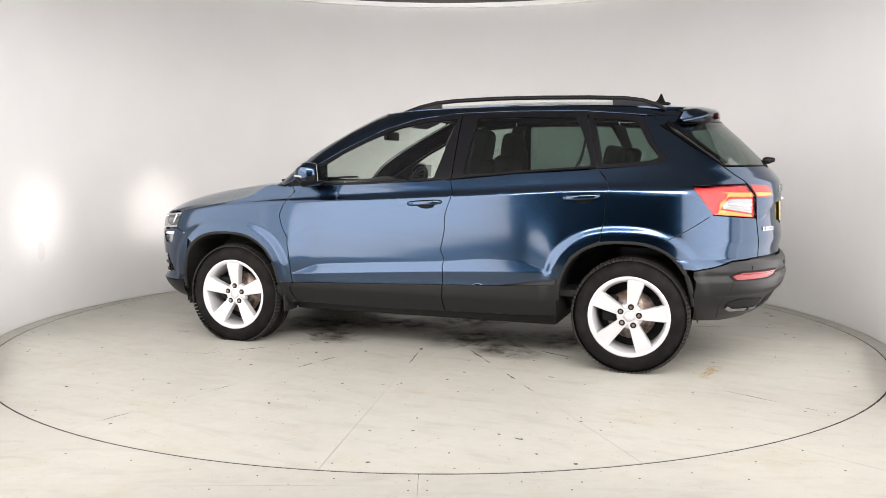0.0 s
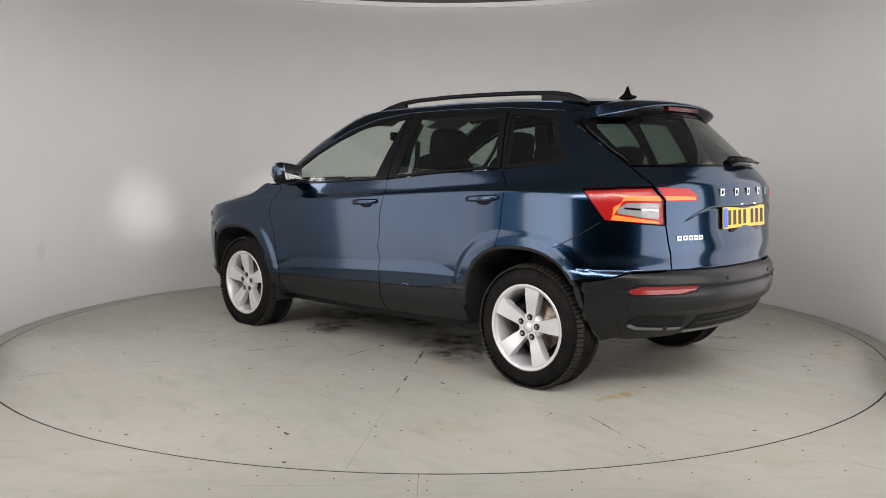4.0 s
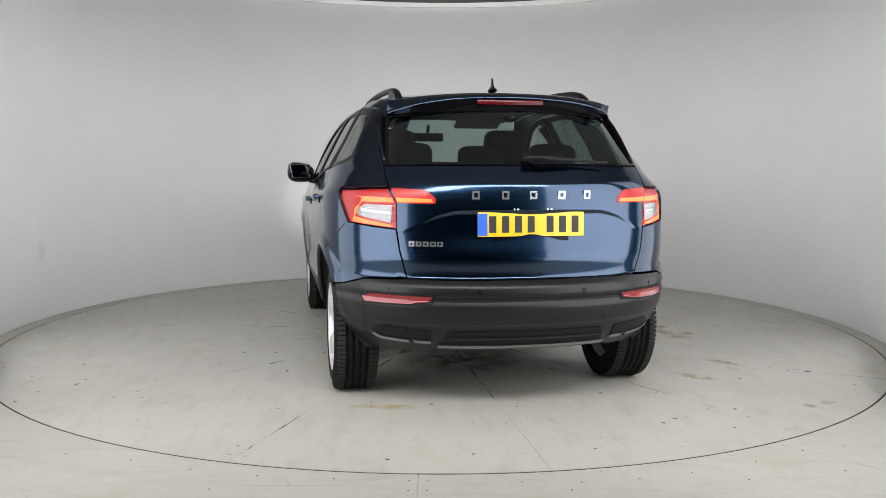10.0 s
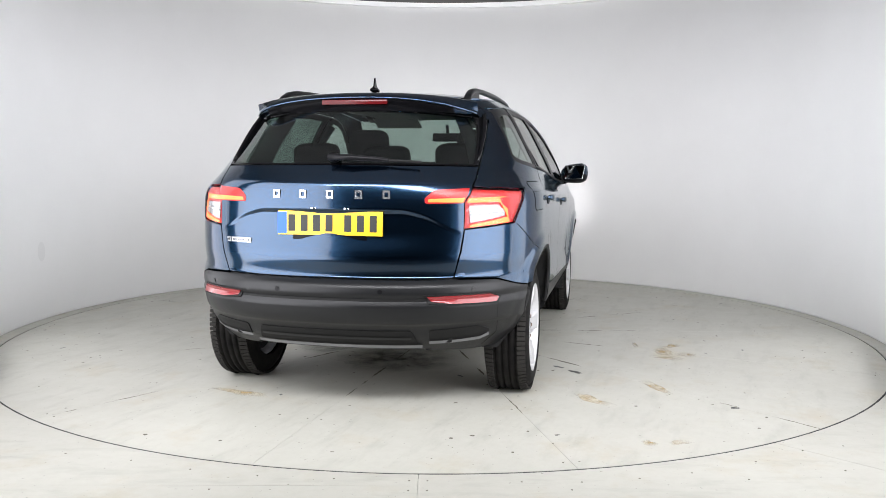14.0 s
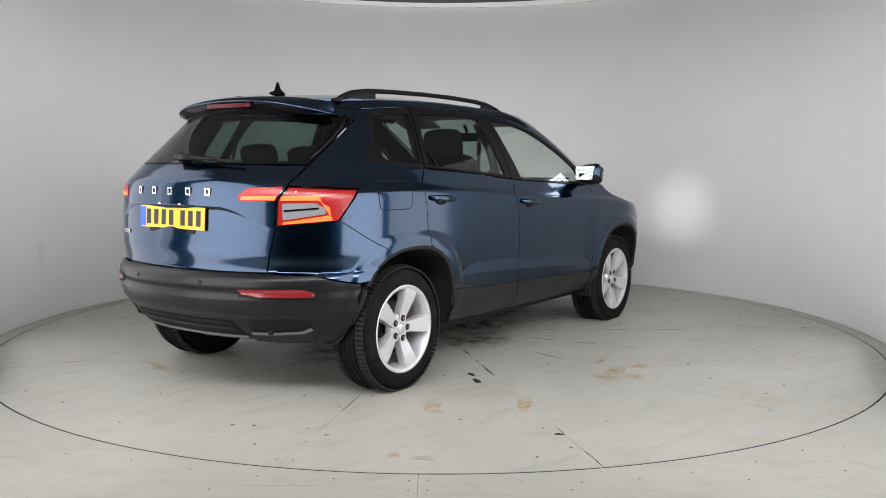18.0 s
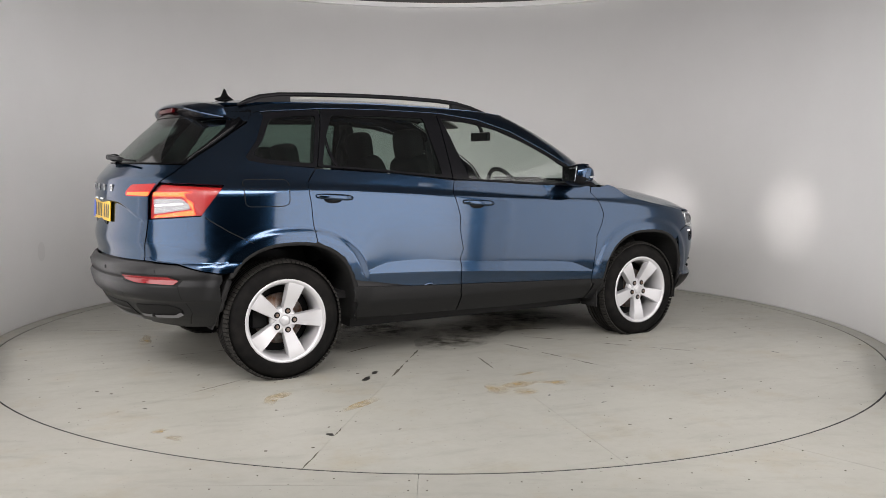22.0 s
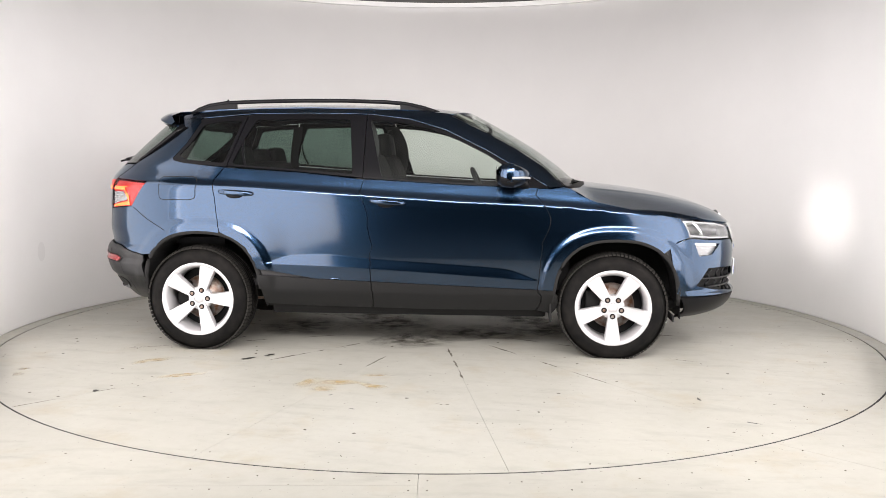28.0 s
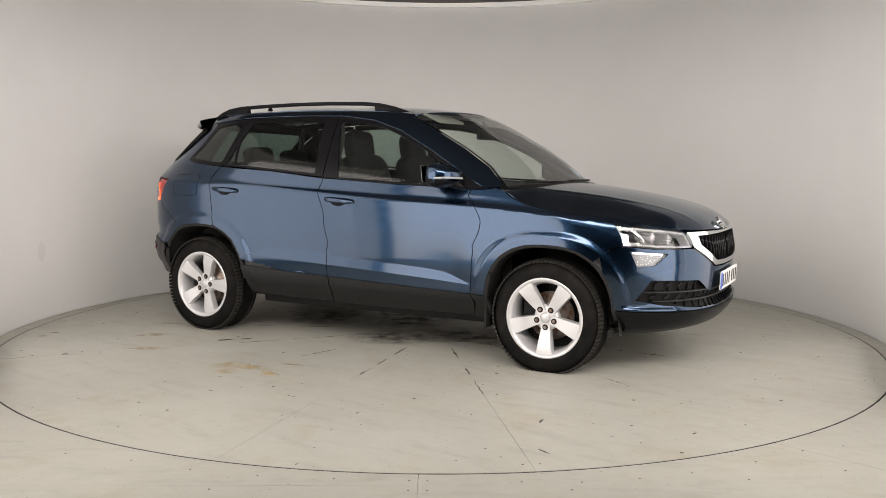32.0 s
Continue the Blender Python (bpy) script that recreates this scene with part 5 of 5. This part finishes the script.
# -- nose: lamps, grille, plate
def head_lamp(mirror):
    outline = L.side([(1.716, 0.855), (1.778, 0.746), (1.93, 0.731)]) + L.head([(0.55, 0.72), (0.585, 0.812), (0.68, 0.83)])
    lamp = skin("headlamp", L, outline, LAMP_PALE, car, res=0.03, lift=-0.14, flange=0, mirror=mirror, gap=-0.01, label="lit clear headlamp")
    skin("lens", L, outline, HEAD_LENS, lamp, res=0.03, lift=0.0, flange=0.0, mirror=mirror, label="clear headlamp cover")
    k = -1 if mirror else 1
    skin("lamp_bezel", L, inset_poly(outline, 0.0), LAMP_PALE, lamp, holes=[inset_poly(outline, 0.012)], res=0.02, lift=-0.012, flange=0.06, mirror=mirror, label="silver lamp bezel")
    for x, y, z, r in ((1.90, 0.735, 0.785, 0.045), (1.965, 0.645, 0.775, 0.04)):
        v, f = lathe([(r * 0.72, 0.0), (r * 0.66, -0.13), (r * 0.66 + 0.004, -0.13), (r * 0.72 + 0.005, 0.004)], 32)
        tube_ob = mesh_object("projector", v, f, PROJECTOR, lamp, True, "round grey projector tube")
        tube_ob.matrix_basis = pose(x, k * y, z, 0, 0, -90 + k * 4)
        disc("beam_light", (x - 0.122, k * y, z), r * 0.36, 0.006, "x", BEAM, lamp, "lit white lamp")
    tube("lamp_divider", [(1.80, k * 0.79, 0.835), (1.85, k * 0.765, 0.775), (1.86, k * 0.76, 0.75)], 0.01, 0.01, SILVER, lamp)
    drl = drl_l
    fog = skin("day_lamp", L, drl, LAMP_WHITE, car, res=0.03, lift=-0.02, flange=0, gap=-0.008, mirror=mirror, label="clear lower lamp with lit upper edge")
    skin("lens", L, drl, LENS, fog, res=0.03, lift=-0.001, flange=0.02, gap=0.001, mirror=mirror)
    strip("light_bar", L, L.side([(1.818, 0.702), (1.9, 0.696), (1.965, 0.69)]), 0.006, DAYLAMP, fog, -0.012, mirror, "glowing white bar")


both(head_lamp)
g_out = L.head([(0.58, 0.812), (0.3, 0.806), (0.1, 0.80)]) + L.head([(-0.1, 0.80), (-0.3, 0.806), (-0.58, 0.812), (-0.55, 0.724), (-0.31, 0.603), (-0.1, 0.594), (0.1, 0.594), (0.31, 0.603), (0.55, 0.724)])
g_in = L.head([(0.50, 0.788), (0.2, 0.786)]) + L.head([(-0.2, 0.786), (-0.50, 0.788), (-0.485, 0.735), (-0.285, 0.632), (-0.1, 0.622), (0.1, 0.622), (0.285, 0.632), (0.485, 0.735)])
grille = skin("grille", L, g_in, BLACK, car, res=0.04, lift=-0.03, flange=0, gap=-0.01, label="black grille with vertical bars")
skin("grille_frame", L, g_out, CHROME, grille, holes=[g_in], res=0.02, lift=0.008, flange=0.03, label="chrome grille frame")
for i in range(21):
    y = -0.45 + 0.9 * i / 20
    if abs(y) < 0.012:
        continue
    za = 0.784
    zb = 0.626 + max(0, (abs(y) - 0.28)) * 0.54
    s = L.head([(y, 0.7)])[0][0]
    zs = [zb, (za + zb) / 2, za]
    pts = [tuple(L.at(s, z) - L.normal(s, z) * 0.008) for z in zs]
    tube("grille_bar", pts, 0.004, 0.012, GLOSS, grille, "", 8)
badge = disc("badge", (2.135, 0, 0.845), 0.045, 0.014, "x", CHROME, car, "round chrome badge", 32)
badge.matrix_basis = Matrix.Translation((2.128, 0, 0.842)) @ Matrix.Rotation(radians(-38), 4, "Y") @ Matrix.Translation((-2.135, 0, -0.845))
number_plate(car, 2.184, 0.50, PLATE_WHITE, "white reflective number plate", 1, 2)
# lower grille: dark bed, upright wavy bars and one cross bar
bed = skin("lower_grille", L, low_hole, BLACK, car, res=0.04, lift=-0.035, flange=0, gap=-0.012, label="black lower grille mesh")
for i in range(25):
    y = -0.74 + 1.48 * i / 24
    zt = 0.453 + (0.075 if 0.47 < abs(y) < 0.745 else 0)
    zb = 0.368 + max(0, abs(y) - 0.42) * 0.16
    pts = []
    for j in range(7):
        z = zb + (zt - zb) * j / 6
        s = L.head([(y + (0.008 if (j // 2) % 2 else -0.008), z)])[0][0]
        pts.append(tuple(L.at(s, z) - L.normal(s, z) * 0.02))
    tube("mesh_bar", pts, 0.004, 0.008, TRIM, bed, "", 6)
for z0, z1, reach in ((0.452, 0.475, 0.78), (0.41, 0.42, 0.74)):
    pts = []
    for y in np.linspace(-reach, reach, 25):
        z = z0 + (z1 - z0) * abs(y) / reach
        s = L.head([(y if abs(y) > 1e-3 else 1e-3, z)])[0][0]
        pts.append(tuple(L.at(s, z) - L.normal(s, z) * 0.008))
    tube("grille_rail", pts, 0.008, 0.006, PLASTIC, bed, "grey cross rail", 8)

# -- windscreen edge, wipers
for side in (1, -1):
    pts = [(x, z) for x, z in [(1.018, 1.05), (0.89, 1.172), (0.712, 1.288), (0.53, 1.385), (0.355, 1.468), (0.27, 1.507)]]
    strip("screen_seal", UPPER, UPPER.side(pts), 0.008, GLOSS, car, 0.002, side < 0, "black windscreen seal")
cowl_v, cowl_f = [], []
for i, y in enumerate(np.linspace(-0.78, 0.78, 25)):
    k = (abs(y) / 0.78) ** 2
    xr_, xf_ = 1.18 - 0.18 * k, 1.225 - 0.15 * k
    cowl_v += [(xr_ - 0.02, y, 1.072 - 0.02 * k), (xr_ + 0.01, y, 1.062 - 0.02 * k), (xf_, y, 1.045 - 0.02 * k)]
for i in range(24):
    for p in range(2):
        cowl_f.append((i * 3 + p, i * 3 + p + 1, i * 3 + p + 4, i * 3 + p + 3))
mesh_object("cowl", cowl_v, cowl_f, BLACK, car, True, "black scuttle panel under the windscreen")
for y0, y1 in ((0.62, 0.05), (0.02, -0.58)):
    p = []
    for f in np.linspace(0, 1, 7):
        y = y0 + (y1 - y0) * f
        z = 1.066 + 0.006 * f
        s = L.total
        sc = UPPER.head([(y, z)])[0][0]
        p.append(tuple(UPPER.at(sc, z) + UPPER.normal(sc, z) * 0.009))
    tube("front_wiper", p, [0.009] * 4 + [0.006] * 3, 0.007, BLACK, car, "black windscreen wiper", 8)

# -- cabin
skin("headliner", ROOF, [(0.4, 0.42), (-0.2, 0.52), (-1.0, 0.52), (-1.55, 0.42), (-1.55, -0.42), (-1.0, -0.52), (-0.2, -0.52), (0.4, -0.42)], LINING, car, res=0.08, lift=-0.03, flange=0, label="pale cloth headliner")
part("cabin_floor", box_bm((2.7, 1.4, 0.04), (-0.35, 0, 0.40), 0.0), DASH, car, "dark cabin floor", smooth=False)
part("boot_floor", box_bm((0.75, 1.2, 0.04), (-1.6, 0, 0.66), 0.0), FABRIC, car, "dark boot floor", smooth=False)
part("bulkhead", box_bm((0.06, 1.45, 0.6), (1.02, 0, 0.68), 0.0), BLACK, car, "dark bulkhead", smooth=False)
dash_bm = bmesh.new()
prof = [(1.11, 1.05), (0.93, 1.06), (0.72, 1.055), (0.62, 1.02), (0.58, 0.93), (0.62, 0.75), (0.72, 0.62)]
rows = []
for y in np.linspace(-0.76, 0.76, 17):
    hump = 0.035 * math.exp(-((y + 0.37) / 0.16) ** 2)
    rows.append([dash_bm.verts.new((x - 0.05 * (abs(y) / 0.76) ** 2 * (1 if x > 1 else 0), y, z + (hump if 0.6 < x < 0.8 else 0))) for x, z in prof])
for a, b in zip(rows[:-1], rows[1:]):
    for i in range(len(prof) - 1):
        dash_bm.faces.new((a[i], a[i + 1], b[i + 1], b[i]))
part("dashboard", dash_bm, DASH, car, "dark dashboard")


def cushion(size, at, tilt, mat, parent, name, label="", power=0.45):
    bm = bmesh.new()
    bmesh.ops.create_uvsphere(bm, u_segments=24, v_segments=16, radius=1)
    for v in bm.verts:
        v.co = Vector([math.copysign(abs(c) ** power, c) * s / 2 for c, s in zip(v.co, size)])
    bmesh.ops.transform(bm, matrix=pose(*at, 0, tilt, 0), verts=bm.verts)
    return part(name, bm, mat, parent, label)


for y in (0.37, -0.37):
    seat = cushion((0.54, 0.5, 0.2), (0.12, y, 0.62), -6, FABRIC, car, "front_seat", "black fabric front seat")
    cushion((0.17, 0.5, 0.66), (-0.19, y, 0.92), -14, FABRIC, seat, "backrest", "black fabric backrest")
    cushion((0.12, 0.27, 0.21), (-0.285, y, 1.3), -8, FABRIC, seat, "headrest", "black padded headrest", 0.5)
    for d in (0.06, -0.06):
        tube("headrest_post", [(-0.26, y + d, 1.15), (-0.28, y + d, 1.24)], 0.006, 0.006, CHROME, seat, "", 8)
bench = cushion((0.5, 1.3, 0.2), (-0.72, 0, 0.62), -6, FABRIC, car, "rear_bench", "black fabric rear bench")
cushion((0.17, 1.28, 0.62), (-1.04, 0, 0.88), -18, FABRIC, bench, "backrest", "black fabric rear backrest", 0.35)
for y, h in ((0.42, 1.215), (0.0, 1.2), (-0.42, 1.215)):
    cushion((0.11, 0.27, 0.15), (-1.15, y, h), -12, FABRIC, bench, "headrest", "black padded headrest", 0.5)
wheel_v, wheel_f = [], []
for i in range(36):
    a = 2 * math.pi * i / 36
    for j in range(10):
        b = 2 * math.pi * j / 10
        r = 0.18 + 0.015 * math.cos(b)
        wheel_v.append((0.015 * math.sin(b), r * math.cos(a), r * math.sin(a)))
for i in range(36):
    for j in range(10):
        wheel_f.append((i * 10 + j, i * 10 + (j + 1) % 10, (i + 1) % 36 * 10 + (j + 1) % 10, (i + 1) % 36 * 10 + j))
steering = mesh_object("steering_wheel", wheel_v, wheel_f, DASH, car, True, "black steering wheel")
steering.matrix_basis = pose(0.49, -0.37, 0.985, 0, -24, 0)
part("wheel_hub", box_bm((0.05, 0.15, 0.12), (0.02, 0, 0), 0.02), DASH, steering, "airbag hub")
for a in (0, 180, 270):
    part("wheel_spoke", box_bm((0.018, 0.13, 0.03), (0.01, 0, 0), 0.006, turn=Matrix.Rotation(radians(a), 4, "X") @ Matrix.Translation((0, 0.11, 0))), DASH, steering)
mirror_in = part("interior_mirror", box_bm((0.03, 0.23, 0.065), (0.52, 0, 1.385), 0.012), TRIM, car, "dark interior mirror")
tube("mirror_arm", [(0.53, 0, 1.4), (0.525, 0, 1.44), (0.5, 0, 1.475)], 0.012, 0.012, TRIM, mirror_in, "", 8)
for y in (0.35, -0.35):
    part("sun_visor", box_bm((0.14, 0.34, 0.016), (0.38, y, 1.485), 0.006, turn=Matrix.Rotation(radians(24), 4, "Y")), LINING, car, "pale folded sun visor")
for side in (1, -1):
    tube("pillar_lining", [(-0.28, side * 0.79, 1.08), (-0.285, side * 0.725, 1.28), (-0.29, side * 0.635, 1.43)], 0.02, 0.03, DASH, car, "dark pillar lining", 8)
    tube("rear_pillar_lining", [(-1.6, side * 0.60, 1.12), (-1.5, side * 0.545, 1.3), (-1.42, side * 0.47, 1.43)], 0.012, [0.07, 0.06, 0.04], DASH, car, "dark rear pillar lining", 8)
    tube("belt", [(-0.3, side * 0.66, 1.32), (-0.22, side * 0.60, 1.05), (-0.15, side * 0.58, 0.8)], 0.003, 0.022, DASH, car, "dark seat belt", 8)

# -- under the car
tube("exhaust", [(-1.7, -0.35, 0.3), (-1.2, -0.3, 0.25), (-0.4, -0.1, 0.22), (0.6, 0.0, 0.22)], 0.03, 0.03, STEEL, car, "rusty exhaust pipe", 10)
tube("rear_axle", [(-1.319, -0.7, 0.3), (-1.28, -0.35, 0.27), (-1.28, 0.35, 0.27), (-1.319, 0.7, 0.3)], 0.035, 0.035, BLACK, car, "dark rear axle beam", 10)
ball("silencer", (-1.72, 0.1, 0.38), (0.14, 0.4, 0.07), STEEL, car, "rusty silencer box", 0.6)
for side in (1, -1):
    part("mud_flap", box_bm((0.012, 0.16, 0.15), (0.935, side * 0.77, 0.27), 0.003), LINER, car, "black mud flap")
    part("deflector", box_bm((0.012, 0.18, 0.04), (1.69, side * 0.74, 0.225), 0.003), LINER, car, "black air deflector")

# -- dark strips that close the belt line
for side in (1, -1):
    skin("belt_strip", UPPER, UPPER.side([(-1.46, 1.20), (-1.1, 1.155), (-0.65, 1.125), (-0.24, 1.09), (0.36, 1.058), (0.84, 1.05), (0.84, 0.99), (0.36, 1.0), (-0.24, 1.03), (-0.65, 1.07), (-1.1, 1.1), (-1.46, 1.12)]), DASH, car, res=0.06, lift=-0.03, flange=0, mirror=side < 0, label="dark inner belt lining")
    skin("centre_pillar", UPPER, UPPER.side([(-0.335, 1.49), (-0.225, 1.49), (-0.2, 1.07), (-0.29, 1.08)]), DASH, car, res=0.06, lift=-0.03, flange=0, mirror=side < 0, label="dark inner pillar lining")
    skin("rear_pillar", UPPER, UPPER.side([(-1.07, 1.48), (-0.99, 1.485), (-1.07, 1.14), (-1.15, 1.15)]), DASH, car, res=0.06, lift=-0.03, flange=0, mirror=side < 0, label="dark inner pillar lining")


# -- ride height: the sprung body sits over the wheels, its tail a little higher
def settle(ob):
    to_car = ob.matrix_basis.copy()
    up = ob.parent
    while up is not car:
        to_car = up.matrix_basis @ to_car
        up = up.parent
    back = to_car.inverted()
    for v in ob.data.vertices:
        p = to_car @ v.co
        p.z += 0.027 + (p.z - 0.3) * (-0.007 - 0.008 * p.x)
        v.co = back @ p
    ob.data.update()


for ob in car.children_recursive:
    if ob.type == "MESH" and not ob.name.startswith("wheel") and not ob.parent.name.startswith("wheel"):
        settle(ob)


# ---------------------------------------------------------------- marks on the turntable
rng = random.Random(7)
STAINS = [(-0.85, -1.07, 0.036, 0.019), (-0.94, -1.19, 0.045, 0.022), (-1.4, -2.08, 0.024, 0.014), (-2.13, -1.34, 0.012, 0.009), (-1.48, 2.07, 0.012, 0.01),
          (-0.71, 0.51, 0.03, 0.02), (-1.97, 0.16, 0.013, 0.01), (0.33, 1.06, 0.02, 0.011), (0.44, 0.78, 0.026, 0.012), (-0.14, 2.13, 0.016, 0.006),
          (0.07, 0.88, 0.017, 0.009), (2.49, 1.46, 0.02, 0.01), (1.72, -1.53, 0.03, 0.007), (1.94, -1.9, 0.03, 0.007), (-1.22, 0.96, 0.017, 0.01),
          (0.03, -2.1, 0.02, 0.006), (-1.26, -0.59, 0.024, 0.011), (-1.46, 2.07, 0.012, 0.008), (-0.16, -1.88, 0.014, 0.006)]
RUST = [(-0.21, -1.62, 0.15, 0.06, 0.6), (-0.24, -1.77, 0.10, 0.06, 0.2), (0.0, -1.66, 0.13, 0.05, -0.7), (-0.36, -1.66, 0.12, 0.07, 1.0), (-2.1, -1.74, 0.06, 0.03, 0.4),
        (-2.04, -1.87, 0.08, 0.025, 2.2), (-1.5, -1.4, 0.16, 0.05, 0.9), (-2.0, 0.4, 0.2, 0.05, 1.4), (-0.05, -1.42, 0.12, 0.02, 0.2), (-1.1, -1.65, 0.2, 0.04, 0.7)]


def blot(x, y, rx, ry, turn, mat, name, z=0.0007, wobble=0.35, n=18):
    """A thin irregular stain lying on the boards."""
    c, s = math.cos(turn), math.sin(turn)
    verts = [(x, y, z)]
    ph = [rng.uniform(0, 6.28) for _ in range(4)]
    for i in range(n):
        a = 2 * math.pi * i / n
        k = 1 + wobble * (0.5 * math.sin(2 * a + ph[0]) + 0.35 * math.sin(3 * a + ph[1]) + 0.3 * math.sin(5 * a + ph[2]) + rng.uniform(-0.25, 0.25))
        u, v = rx * k * math.cos(a), ry * k * math.sin(a)
        verts.append((x + c * u - s * v, y + s * u + c * v, z))
    faces = [(0, 1 + i, 1 + (i + 1) % n) for i in range(n)]
    return mesh_object(name, verts, faces, mat, table, False)


for x, y, rx, ry in STAINS:
    blot(x, y, rx, ry, rng.uniform(0, 3.1), STAIN, "oil_stain")
for x, y, rx, ry, turn in RUST:
    blot(x, y, rx, ry, turn, STAIN_RUST, "rust_stain", 0.0004, 0.5)
# grimy patches that also paint the car's shade onto the boards below it
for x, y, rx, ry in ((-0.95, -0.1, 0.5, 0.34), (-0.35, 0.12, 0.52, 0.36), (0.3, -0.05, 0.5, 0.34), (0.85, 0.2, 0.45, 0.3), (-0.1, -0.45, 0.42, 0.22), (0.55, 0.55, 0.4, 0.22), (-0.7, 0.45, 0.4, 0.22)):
    blot(x, y, rx, ry, rng.uniform(0, 3.1), GRIME_SHADE, "grime_patch", 0.0002 + 0.00004 * (x + 1), 0.3, 30)
# grime caught in the radial joints, ragged and broken
for k in range(14):
    a = radians(82.3 + k * 360 / 14)
    r = 0.55 + rng.uniform(0, 0.2)
    while r < (2.85 if k % 3 == 0 else 1.9):
        length = rng.uniform(0.06, 0.34)
        if rng.random() < (0.75 if r < 1.5 else 0.4):
            verts, faces = [], []
            m = 9
            for i in range(m):
                rr = r + length * i / (m - 1)
                half = (0.0018 + rng.uniform(0, 0.007) * (1.3 if r < 1.5 else 0.5)) * math.sin(math.pi * (i + 0.4) / m)
                off = rng.uniform(-0.003, 0.003)
                for s in (-1, 1):
                    verts.append((rr * math.cos(a) - (off + s * half) * math.sin(a), rr * math.sin(a) + (off + s * half) * math.cos(a), 0.0009))
            faces = [(2 * i, 2 * i + 2, 2 * i + 3, 2 * i + 1) for i in range(m - 1)]
            mesh_object("joint_grime", verts, faces, CRACK, table, False)
        r += length + rng.uniform(0.02, 0.3)
# loose specks and scuffs too small to count
verts, faces = [], []
for _ in range(520):
    r, a = 2.9 * math.sqrt(rng.random()), rng.uniform(0, 6.283)
    x, y, s, t = r * math.cos(a), r * math.sin(a), rng.choice((0.003, 0.004, 0.005, 0.007, 0.011)), rng.uniform(0, 3.1)
    e = rng.uniform(0.25, 1.0)
    b = len(verts)
    for i in range(6):
        f = i * math.pi / 3
        u, v = s * math.cos(f) * rng.uniform(0.7, 1.2), s * e * math.sin(f)
        verts.append((x + math.cos(t) * u - math.sin(t) * v, y + math.sin(t) * u + math.cos(t) * v, 0.0011))
    faces.append(tuple(range(b, b + 6)))
tagged(mesh_object("grit", verts, faces, CRACK, table, False), "dark grit and scuffs strewn over the boards", kind="stuff")
# edge screws of the boards
for k in range(14):
    for r in ((1.6, 2.86) if k % 2 else (2.3,)):
        for d in (-0.035, 0.035):
            a = radians(82.3 + k * 360 / 14) + d / r
            ob = new("screw", screw_mesh)
            ob.parent = table
            ob.location = (r * math.cos(a), r * math.sin(a), 0.0004)


# ---------------------------------------------------------------- movement
def motions():
    spin = [(t, pose(0, 0, 0, 0, 0, TURN_START + TURN_RATE * t)) for t in range(0, 33)]
    walk(table, spin)
    walk(car, [(t, m @ CAR_ON_TABLE) for t, m in spin])


motions()
